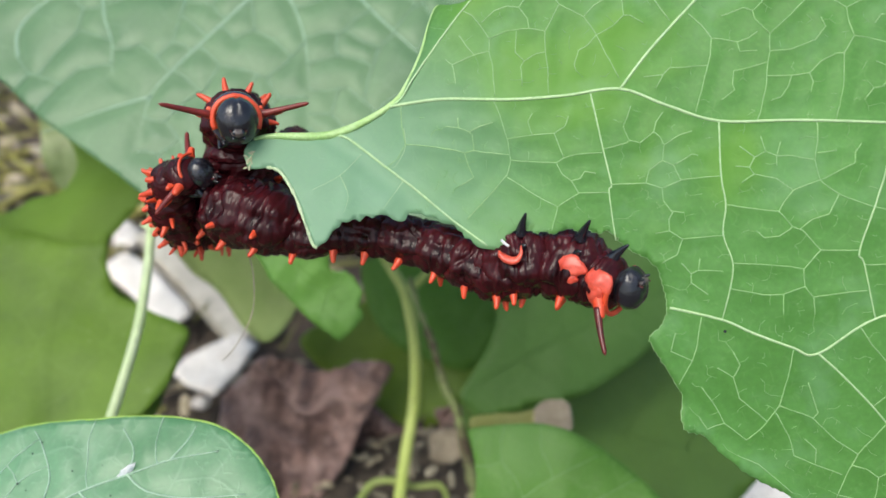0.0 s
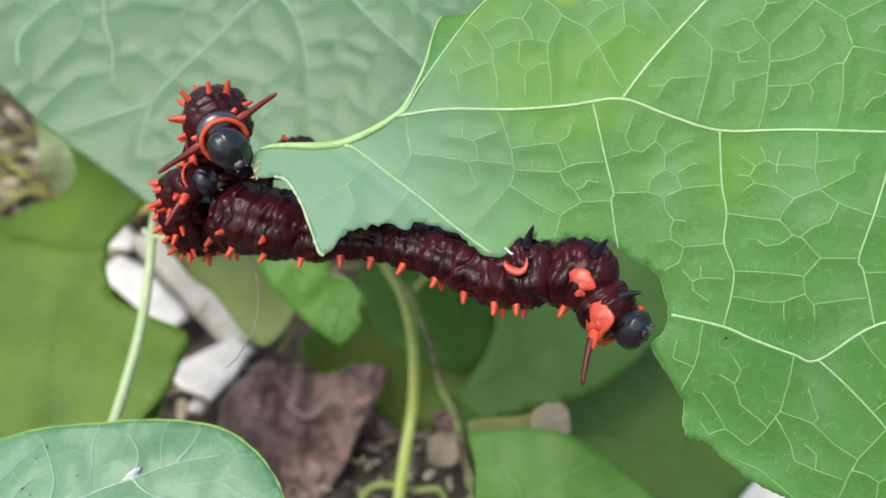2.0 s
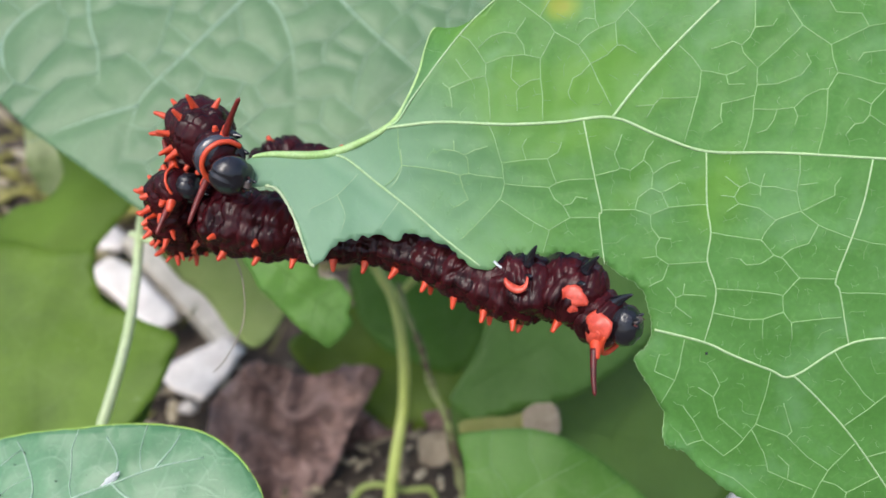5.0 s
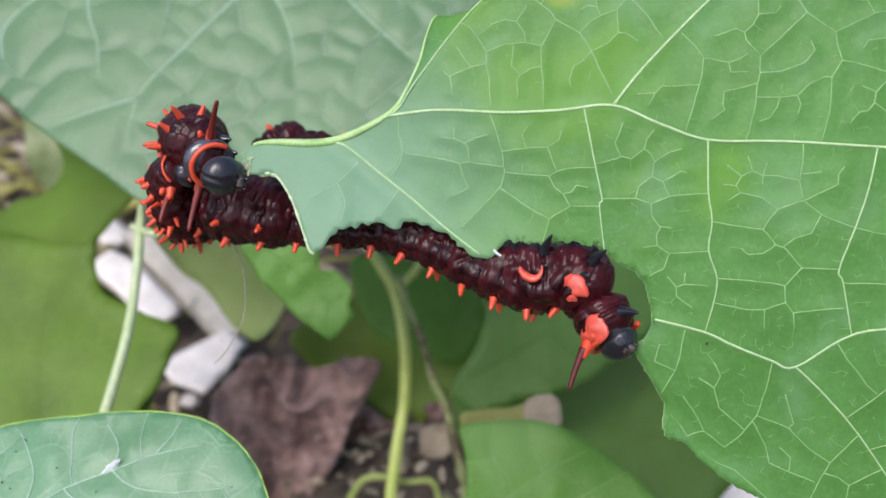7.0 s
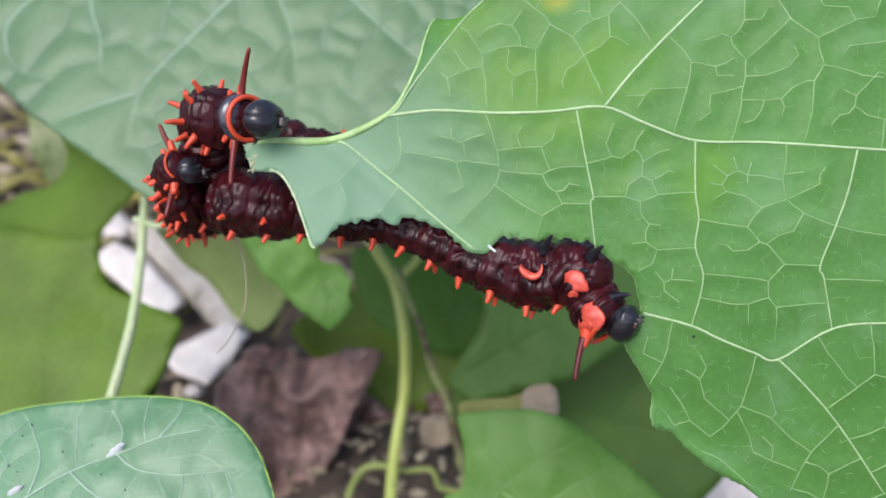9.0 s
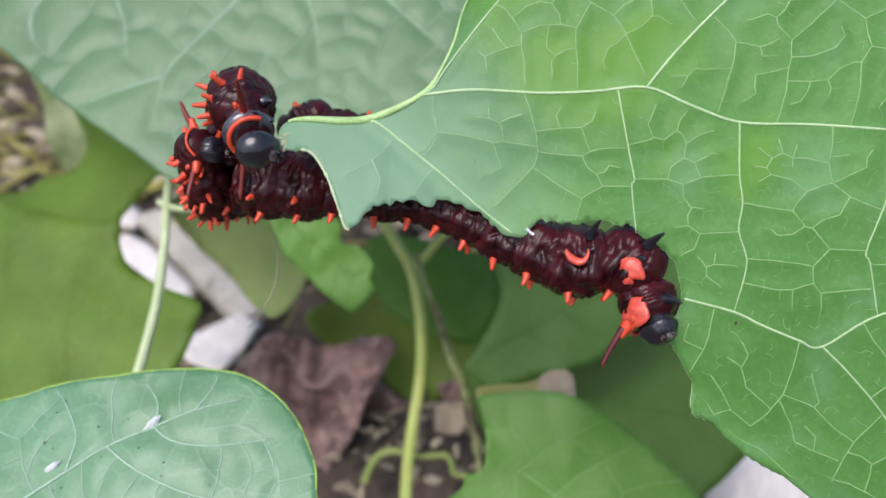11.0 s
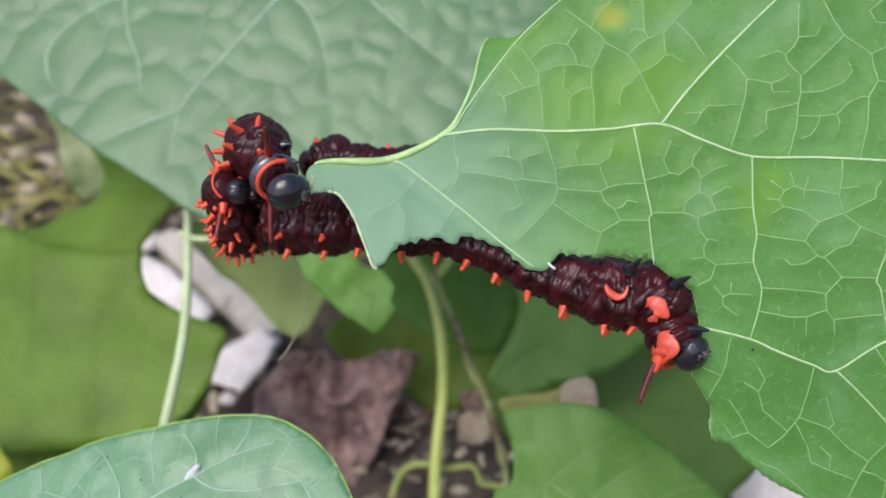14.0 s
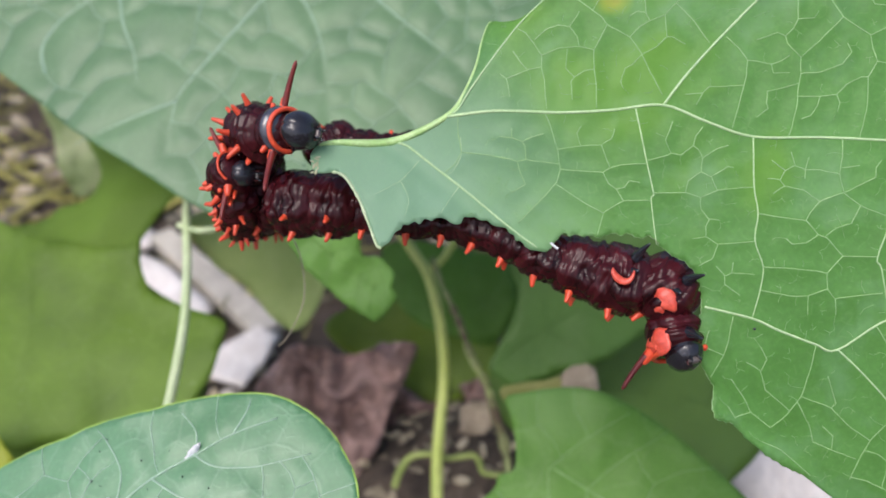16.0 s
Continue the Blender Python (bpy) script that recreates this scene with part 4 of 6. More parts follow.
def front_surface(x, z):
    """The blade is almost flat; the bitten flap leans towards the lens below its vein, the upper margin folds back."""
    w = 0.30 * noise.noise((x / 9.0, z / 9.0, 1.0)) + 0.05 * noise.noise((x / 3.0, z / 3.0, 5.0))
    below = max(0.0, -((x + 18.1) * 0.616 + (z - 3.5) * 0.788))
    fold = max(0.0, -((x + 14.0) * 0.800 - (z - 6.8) * 0.600)) if z > 6.8 else 0.0
    return -0.15 * x - 0.03 * z + w - 0.40 * below * min(1.0, below / 2.0) + 0.7 * min(fold, 4.0)


def bitten_leaf():
    leaf = thing("bitten_leaf", "large light green vine leaf, underside, with bitten edges and pale veins", "leaf", SWAY_ROWS[0][1], group="leaves of the vine")
    upper = [(-27.6, 1.7), (-27.7, 2.6), (-27.1, 3.5), (-25.3, 3.9), (-21.8, 3.9), (-19.3, 4.3), (-16.6, 5.4), (-14.0, 7.0), (-12.7, 9.0), (-11.6, 11.7), (-11.0, 14.2), (-10.2, 16.0), (-8.8, 15.8), (-7.0, 16.1), (-4.3, 18.7), (-0.8, 22.9), (5.9, 29.7), (17.4, 34.3), (32.5, 32.0), (44.9, 19.8), (49.9, 4.0), (48.7, -13.9), (41.8, -27.8), (31.3, -33.6), (23.7, -30.6)]
    lower = [(19.6, -27.5), (17.2, -26.4), (14.8, -24.7), (13.0, -22.9), (11.2, -22.1), (11.2, -19.4), (10.4, -17.9), (9.2, -15.9), (8.5, -14.4), (9.5, -13.2), (9.9, -11.7), (9.6, -9.9), (9.0, -8.2), (8.0, -7.3), (7.0, -6.8), (6.1, -6.0), (5.4, -5.3), (4.8, -4.9), (4.2, -5.2), (3.6, -5.0), (2.9, -4.7), (2.2, -4.9), (1.6, -4.7), (0.7, -5.0), (-0.1, -5.2), (-0.5, -4.9), (-1.3, -5.1), (-1.8, -4.8), (-2.5, -5.0), (-3.0, -4.7), (-3.6, -5.1), (-4.1, -5.9), (-4.5, -6.3), (-5.0, -6.6)]
    flap = [(-5.0, -6.6), (-5.7, -6.5), (-6.3, -6.4), (-6.8, -6.1), (-7.2, -5.6), (-7.7, -5.5), (-7.9, -5.0), (-8.3, -4.8), (-8.7, -4.3), (-9.4, -4.2), (-10.0, -4.0), (-10.5, -3.6), (-11.1, -3.6), (-11.7, -3.3), (-12.3, -3.3), (-12.8, -3.3), (-13.1, -3.9), (-13.6, -4.0), (-14.2, -3.8), (-14.6, -3.5), (-15.2, -3.4), (-15.7, -3.5), (-16.0, -3.7), (-16.6, -3.5), (-17.1, -4.0), (-17.6, -3.8), (-18.2, -4.1), (-18.7, -4.1), (-18.9, -4.5), (-19.4, -4.8), (-19.7, -5.3), (-20.0, -5.8), (-20.5, -6.1), (-20.8, -6.3), (-21.2, -6.0), (-21.8, -4.5), (-23.0, -1.6), (-24.3, 0.4), (-25.3, 0.9), (-26.4, 0.8), (-27.2, 0.8)]
    top = [Vector((p.x, p.y)) for p in spline([(a, b, 0) for a, b in upper], 8)]
    low = jagged([Vector((p.x, p.y)) for p in spline([(a, b, 0) for a, b in lower], 8)], 0.10, 3)
    flap_edge = [Vector((p.x, p.y)) for p in spline([(a, b, 0) for a, b in flap], 7)]
    ring = top + low + flap_edge[1:]
    edge = [(p.x, p.y) for p in ring]
    major = [
        (0.20, [(-14.5, 6.5), (-9.8, 7.0), (-3.8, 6.8), (1.2, 7.0), (5.8, 7.4), (9.8, 5.8), (14.0, 4.4), (19.9, 4.3), (27.3, 3.9), (37.1, 3.3), (45.2, 2.4)]),
        (0.17, [(5.8, 7.4), (8.3, 10.7), (12.5, 15.3), (17.0, 19.8), (23.2, 25.9)]),
        (0.17, [(-19.3, 4.0), (-18.1, 3.5), (-15.0, 1.1), (-11.9, -1.3), (-8.8, -3.9), (-5.7, -6.2)]),
        (0.12, [(-14.1, 6.7), (-13.3, 7.4), (-12.2, 9.2), (-9.3, 13.2), (-6.6, 16.3), (-2.3, 20.0)]),
        (0.16, [(10.1, -11.7), (14.4, -12.7), (16.9, -13.8), (20.1, -15.0), (22.2, -15.5), (27.0, -12.3), (33.1, -11.5), (41.3, -9.8)]),
        (0.12, [(22.2, -15.5), (24.6, -17.8), (27.6, -21.3), (31.7, -27.4)]),
        (0.10, [(14.0, 4.3), (14.2, -0.2), (14.6, -2.8), (14.4, -5.3), (15.2, -7.8), (15.0, -10.0), (14.4, -12.7)]),
        (0.10, [(3.3, 7.1), (4.4, 2.1), (5.1, -0.9), (4.9, -1.6), (5.5, -5.8)]),
        (0.11, [(27.9, 3.9), (27.3, 0.1), (26.4, -3.1), (25.3, -6.8), (25.7, -7.9), (26.6, -12.4)]),
    ]
    lines = [line for net in VEIN_NETS for line in net]
    for line in lines:
        line[:] = [p for p in line if inside(edge, p)]
    lines = [line for line in lines if len(line) > 1]
    lines += [l for l in link_net(edge, [l for _, l in major] + lines, 2.3, 17) if l[0][0] > -15 and (l[0][0] + 18.1) * 0.616 + (l[0][1] - 3.5) * 0.788 > 1]
    faint = [[(-17.2, 2.25), (-19.0, 0.2), (-21.5, -1.2)], [(-13.3, -0.3), (-14.4, -1.9), (-15.1, -3.0)], [(-13.2, 4.5), (-13.1, 2.7), (-14.0, 1.1), (-14.8, 0.9)], [(-19.0, 0.2), (-18.2, -1.6), (-18.5, -3.2)]]
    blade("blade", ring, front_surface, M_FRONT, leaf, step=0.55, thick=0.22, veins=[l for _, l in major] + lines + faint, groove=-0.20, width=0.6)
    for radius, line in major:
        vein(line, front_surface, leaf, radius * 0.82, M_VEIN, lift=0.17, taper=0.7)
    net, free = bmesh.new(), bmesh.new()
    for line in lines:
        net_tube(net, line, front_surface, 0.047, 0.19)
    part("vein_net", net, M_VEIN_THIN, leaf, "fine pale net of veins")
    for line in faint:
        vein(line, front_surface, leaf, 0.035, M_VEIN, lift=0.185)
    for line in free_veinlets(edge, [l for _, l in major] + lines, 0.72, 23):
        if line[0][0] < -12:
            continue
        lift = 0.20 * np.exp(-((polyline_distance(np.array(line), [l for _, l in major] + lines) / 0.6) ** 2)) + 0.015
        net_tube(free, line, front_surface, 0.025, [lift[0], *np.interp(np.arange(1, 4 * len(line) - 3) / 4, np.arange(len(line)), lift)])
    tagged(part("veinlet", free, M_VEIN_FINE, leaf, "short faint broken veinlets"), kind="stuff")
    fibre = bmesh.new()
    tube(fibre, on_blade([(-4.5, -5.7), (-4.2, -6.0), (-3.8, -6.3)], front_surface, 0.9, 3), [0.13 * MM] * 7, 6)
    part("torn_fibre", fibre, M_FLECK, leaf, "white torn leaf fibre")
    dot = bmesh.new()
    bmesh.ops.create_icosphere(dot, subdivisions=2, radius=0.14 * MM)
    part("speck", dot, M_LEG, leaf, "tiny dark speck", m=pose(14.7 * MM, (front_surface(14.7, -13.7) - 0.05) * MM, -13.7 * MM))
    # the thick rolled lip thins out towards the upper lobe
    rim = bmesh.new()
    lip = top[17:90]
    tube(rim, [Vector((p.x * MM, (front_surface(p.x, p.y) + 0.05) * MM, p.y * MM)) for p in lip], [(min(0.16 + 0.020 * k, 0.42) - 0.34 * min(1.0, max(0.0, (k - 22) / 42))) * MM for k in range(len(lip))], 9)
    part("rolled_edge", rim, M_ROLL, leaf, "pale rolled leaf edge")
    cut = bmesh.new()
    tail = flap_edge[-51:-12]
    rng = random.Random(8)
    tube(cut, [Vector((p.x * MM, (front_surface(p.x, p.y) + 0.02) * MM, p.y * MM)) for p in tail], [rng.uniform(0.10, 0.20) * MM for _ in tail], 7)
    part("cut_edge", cut, M_RIM, leaf, "whitish chewed leaf edge")
    bites = bmesh.new()
    tube(bites, [Vector((p.x * MM, (front_surface(p.x, p.y) + 0.08) * MM, p.y * MM)) for p in low[24:]], [rng.uniform(0.03, 0.07) * MM for _ in low[24:]], 6)
    part("bitten_rim", bites, M_VEIN_THIN, leaf, "pale chewed rim")
    torn = bmesh.new()
    for k in range(9):
        c = Vector((upper[0][0] + rng.uniform(-0.2, 0.7), 0, upper[0][1] + rng.uniform(-0.9, 0.8)))
        c.y = front_surface(c.x, c.z)
        bmesh.ops.create_icosphere(torn, subdivisions=2, radius=rng.uniform(0.08, 0.15) * MM, matrix=Matrix.Translation(c * MM) @ Euler((0, rng.uniform(0, 3), 0)).to_matrix().to_4x4() @ Matrix.Diagonal((2.2, 0.7, 0.8, 1)))
    part("torn_tip", torn, M_TORN, leaf, "frayed yellowish leaf tip")
    # the whole leaf arches gently away above and below its middle
    for ob in leaf.children:
        if ob.name.startswith("speck"):
            continue
        for v in ob.data.vertices:
            x, y, z = v.co / MM
            arch = 0.005 * max(0.0, z - 2) ** 2 + 0.005 * max(0.0, -4 - z) ** 2 * min(1.0, max(0.0, (x - 2) / 10))
            v.co = Vector((x + (x + 10) * arch / 69, y + arch, z + (z + 6.6) * arch / 69)) * MM
    return leaf


# the leaf's finer veins, cell by cell
NET_UPPER_LEFT = [
    [(-7.9, 14.9), (-7.0, 14.4), (-6.3, 13.5), (-5.5, 12.3), (-5.5, 11.2), (-5.2, 9.9), (-5.0, 7.2)],
    [(-5.5, 12.3), (-3.8, 12.9), (-2.0, 13.0), (-0.6, 12.7)],
    [(-3.0, 18.0), (-1.6, 17.0), (0.1, 15.7), (0.6, 15.0)],
    [(0.6, 15.0), (-0.0, 13.8), (-0.6, 12.7), (-0.6, 10.9), (-0.4, 9.5), (-0.3, 7.2)],
    [(0.6, 15.0), (2.7, 13.8), (3.8, 12.2), (4.6, 10.5), (5.7, 8.4)],
    [(2.7, 13.8), (3.6, 14.8), (4.5, 15.3), (5.9, 15.8), (6.9, 16.9)],
    [(6.9, 16.9), (8.5, 15.3), (10.0, 13.2)],
    [(3.8, 12.2), (5.2, 12.9), (6.1, 13.8), (5.9, 15.8)],
]
NET_UPPER_CELLS = [
    [(6.1, 13.8), (6.7, 13.8), (7.8, 13.1)],
    [(-2.0, 13.0), (-2.2, 13.9), (-2.9, 14.9), (-2.0, 16.3)],
    [(-2.9, 14.9), (-3.9, 15.1), (-5.1, 14.7), (-6.2, 13.7)],
    [(-0.6, 10.9), (-1.5, 10.7), (-2.4, 10.2), (-2.7, 9.7), (-2.6, 8.0)],
    [(-3.1, 12.8), (-3.2, 11.0), (-2.4, 10.2)],
    [(-5.5, 11.2), (-6.8, 10.9), (-8.8, 10.1), (-9.4, 10.6)],
    [(-6.8, 10.9), (-7.6, 11.8), (-8.2, 12.7)],
    [(-8.8, 10.1), (-8.6, 9.2), (-8.5, 8.3)],
    [(3.8, 12.2), (3.0, 11.3), (2.3, 10.9), (1.9, 9.7), (2.1, 9.1)],
    [(4.5, 15.3), (4.1, 16.1), (4.0, 18.7)],
    [(4.1, 16.1), (3.3, 16.2), (2.7, 15.8)],
]
NET_UPPER_RIGHT = [
    [(17.7, 18.2), (17.8, 15.2), (17.4, 14.4), (16.7, 13.7), (16.9, 13.0), (18.1, 11.7)],
    [(18.1, 11.7), (18.1, 10.2), (17.9, 9.3), (17.8, 7.4), (17.4, 5.2), (17.1, 4.4)],
    [(19.7, 18.6), (20.7, 16.8), (21.7, 15.3), (24.1, 13.6), (24.3, 12.4), (24.7, 11.2)],
    [(18.1, 11.7), (19.7, 13.2), (21.7, 15.3)],
    [(24.1, 13.6), (25.7, 14.4), (27.1, 15.1), (28.7, 15.4)],
    [(27.1, 15.1), (26.5, 16.2), (24.4, 16.4), (23.8, 17.4)],
    [(24.7, 11.2), (23.9, 9.8), (23.9, 7.8), (23.8, 6.6), (23.3, 4.2)],
    [(24.7, 11.2), (25.8, 11.0), (27.9, 10.3), (29.7, 10.1)],
]
NET_UPPER_RIGHT_CELLS = [
    [(18.1, 10.2), (19.8, 10.3), (21.7, 11.0), (22.5, 12.1), (22.1, 12.9)],
    [(17.8, 8.1), (19.8, 8.1), (21.2, 8.2), (22.0, 9.1), (23.3, 9.8), (23.9, 9.8)],
    [(21.2, 8.2), (21.5, 7.5), (21.3, 6.6)],
    [(19.8, 8.1), (19.6, 7.2), (19.0, 6.3), (18.2, 6.0)],
    [(13.4, 11.5), (13.3, 10.0), (13.1, 9.2), (12.7, 7.5), (12.1, 5.2)],
    [(11.5, 13.7), (12.6, 12.7), (13.4, 11.5)],
    [(13.4, 11.5), (14.3, 11.4), (15.5, 11.1), (16.4, 11.4), (17.1, 11.9)],
    [(15.5, 11.1), (15.7, 10.3), (17.1, 10.3)],
    [(13.1, 9.2), (10.7, 9.1), (10.0, 9.1), (9.4, 8.5), (7.8, 8.4)],
    [(9.4, 8.5), (8.8, 7.4)],
    [(17.9, 9.3), (16.6, 8.9), (15.2, 8.6), (15.1, 7.5), (15.3, 7.0), (14.2, 6.2)],
]
NET_UPPER_EDGE_CELLS = [
    [(16.7, 13.7), (16.0, 14.0), (14.2, 13.4)],
    [(17.8, 15.2), (19.2, 15.3), (19.6, 15.9)],
    [(29.3, 10.6), (27.5, 8.5), (27.4, 7.6), (26.9, 6.9), (26.2, 6.8), (25.5, 5.8)],
    [(27.5, 8.5), (26.4, 9.0)],
    [(28.8, 13.1), (26.8, 12.9), (26.3, 12.2)],
]
NET_MIDDLE_LEFT = [
    [(-5.3, 7.1), (-4.6, 5.5), (-3.9, 3.3), (-3.6, 1.4), (-3.9, 0.1), (-5.1, -1.3), (-6.4, -2.7), (-7.5, -3.8)],
    [(-3.9, 3.3), (-1.7, 3.6), (0.2, 3.7), (0.6, 2.6), (1.0, 1.6)],
    [(-3.6, 1.4), (-1.6, 1.2), (0.4, 1.1), (1.0, 1.5), (2.1, 1.8), (4.3, 1.9)],
    [(0.2, 3.7), (1.1, 4.3), (1.4, 5.2)],
    [(-1.7, 3.6), (-2.1, 4.8), (-1.7, 5.5)],
    [(0.4, 1.1), (0.9, 0.0), (1.7, -0.5), (2.3, -1.6), (1.4, -2.2), (0.5, -2.8), (0.2, -4.0), (0.0, -4.9)],
    [(2.3, -1.6), (4.9, -1.6)],
    [(-3.9, -0.1), (-1.4, -1.8), (0.5, -2.8)],
]
NET_MIDDLE_LEFT_CELLS = [
    [(-3.7, 1.9), (-5.7, 2.1), (-6.9, 2.3), (-7.7, 2.1), (-9.3, 2.6)],
    [(-6.9, 2.3), (-7.0, 3.7), (-7.3, 4.0), (-6.3, 4.5), (-5.2, 4.8)],
    [(-7.7, 2.1), (-7.4, 1.0), (-6.9, -0.1), (-8.1, -0.8)],
    [(-7.3, 4.0), (-8.3, 4.4), (-9.4, 4.5)],
    [(-8.3, 4.4), (-8.3, 5.3)],
    [(4.4, 2.2), (6.3, 2.7), (6.6, 2.9), (7.5, 2.7), (8.6, 3.6), (8.8, 4.5), (9.4, 5.3)],
    [(6.6, 2.9), (6.1, 4.1), (6.7, 5.9)],
    [(5.1, -0.9), (8.0, -0.8), (8.3, 0.3), (9.4, 1.1), (9.5, 2.4), (10.8, 3.3), (11.8, 3.6)],
    [(8.0, -0.8), (9.4, -1.3), (9.5, -2.4), (10.2, -3.4), (9.9, -4.0), (10.0, -5.0)],
    [(8.6, 3.6), (9.2, 3.1), (9.5, 2.4)],
    [(1.7, -0.5), (2.4, -0.3), (2.8, 0.3), (3.8, 0.1)],
]
NET_MIDDLE_RIGHT = [
    [(9.4, 1.1), (10.3, 0.7), (10.9, -0.6), (9.4, -1.3)],
    [(10.9, -0.6), (12.6, -0.4), (14.2, -0.3)],
    [(10.3, 0.7), (11.8, 1.6), (12.3, 1.5)],
    [(10.2, -3.3), (11.2, -3.4)],
    [(14.7, -2.8), (16.4, -3.1), (18.9, -3.4), (19.3, -2.6), (20.0, -1.6), (22.1, -0.8)],
    [(20.0, -1.6), (18.7, -0.6), (16.9, -0.2), (16.5, 0.4), (16.9, 1.3), (17.8, 1.7), (18.7, 1.3), (20.0, 1.3), (21.7, 0.9), (22.1, -0.8)],
    [(21.7, 0.9), (21.9, 2.5), (21.8, 4.1)],
]
NET_MIDDLE_RIGHT_CELLS = [
    [(16.9, 1.3), (15.7, 2.2)],
    [(17.8, 1.7), (17.4, 3.0)],
    [(18.7, 0.5), (18.7, 1.3), (19.0, 2.5)],
    [(16.5, 0.4), (15.4, 0.5)],
    [(16.9, -0.2), (15.9, -0.9)],
    [(22.1, -0.8), (23.7, -0.0), (24.8, 0.6), (24.8, 1.5), (25.3, 2.2)],
    [(21.9, 1.5), (23.4, 1.7)],
    [(22.1, -0.8), (23.6, -2.0), (26.4, -3.1), (28.1, -3.5), (30.4, -3.8)],
    [(23.6, -2.0), (22.9, -3.6), (21.6, -4.1), (20.6, -4.9), (20.0, -4.7), (18.9, -3.4)],
    [(8.8, -5.2), (10.0, -5.0), (11.1, -5.7), (10.6, -7.1), (9.4, -7.8)],
    [(11.1, -5.7), (14.4, -5.4)],
]
NET_LOWER = [
    [(20.0, -4.7), (20.8, -5.0), (22.3, -6.7), (25.3, -6.7)],
    [(20.0, -4.7), (19.0, -5.5), (17.7, -5.6), (17.2, -5.1)],
    [(22.3, -6.7), (21.0, -8.3), (19.7, -8.1), (17.9, -7.9), (15.2, -7.8)],
    [(21.0, -8.3), (21.1, -9.8), (21.8, -10.7), (23.4, -10.4), (25.9, -10.1)],
    [(21.1, -9.8), (19.4, -10.5), (17.8, -10.5), (15.0, -10.0)],
    [(19.4, -10.5), (19.4, -12.2)],
    [(21.8, -10.7), (21.9, -12.1)],
    [(25.7, -7.9), (28.2, -7.9), (30.5, -7.9)],
    [(14.4, -8.5), (12.4, -8.4), (11.8, -8.7), (11.8, -9.5), (13.2, -10.5)],
    [(11.8, -8.7), (11.0, -7.8)],
    [(12.4, -8.4), (12.5, -7.4)],
]
NET_LOWEST = [
    [(12.7, -12.5), (12.4, -14.9), (12.0, -16.3), (10.9, -18.4)],
    [(12.0, -16.3), (10.2, -15.5), (8.6, -15.4)],
    [(10.2, -15.5), (10.6, -13.9)],
    [(20.2, -15.2), (19.8, -17.6), (19.1, -20.0), (17.9, -21.8), (16.5, -23.1), (14.8, -24.8)],
    [(18.1, -21.4), (17.1, -20.5), (15.9, -19.5), (15.4, -17.7), (14.1, -16.9)],
    [(15.4, -17.7), (15.9, -16.6), (15.3, -15.4)],
    [(16.5, -23.1), (14.7, -21.7), (13.8, -20.0), (12.8, -18.6)],
    [(14.7, -21.7), (13.2, -22.2), (12.6, -21.2)],
]
NET_LOWEST_CELLS = [
    [(19.1, -20.0), (21.8, -21.0), (22.2, -20.6), (21.7, -18.9), (21.4, -18.0)],
    [(21.8, -21.0), (23.6, -22.8), (25.4, -24.0)],
    [(27.5, -21.4), (26.4, -22.8), (25.4, -24.0), (24.5, -25.9), (23.8, -27.8)],
    [(18.8, -20.6), (19.9, -22.6), (20.3, -24.3), (22.0, -25.0), (22.1, -23.7), (21.1, -22.8)],
    [(22.0, -25.0), (24.2, -25.8)],
    [(15.7, -24.4), (17.4, -25.1), (18.6, -26.1), (20.2, -27.5)],
]
VEIN_NETS = (NET_UPPER_LEFT, NET_UPPER_CELLS, NET_UPPER_RIGHT, NET_UPPER_RIGHT_CELLS, NET_UPPER_EDGE_CELLS, NET_MIDDLE_LEFT, NET_MIDDLE_LEFT_CELLS, NET_MIDDLE_RIGHT, NET_MIDDLE_RIGHT_CELLS, NET_LOWER, NET_LOWEST, NET_LOWEST_CELLS)


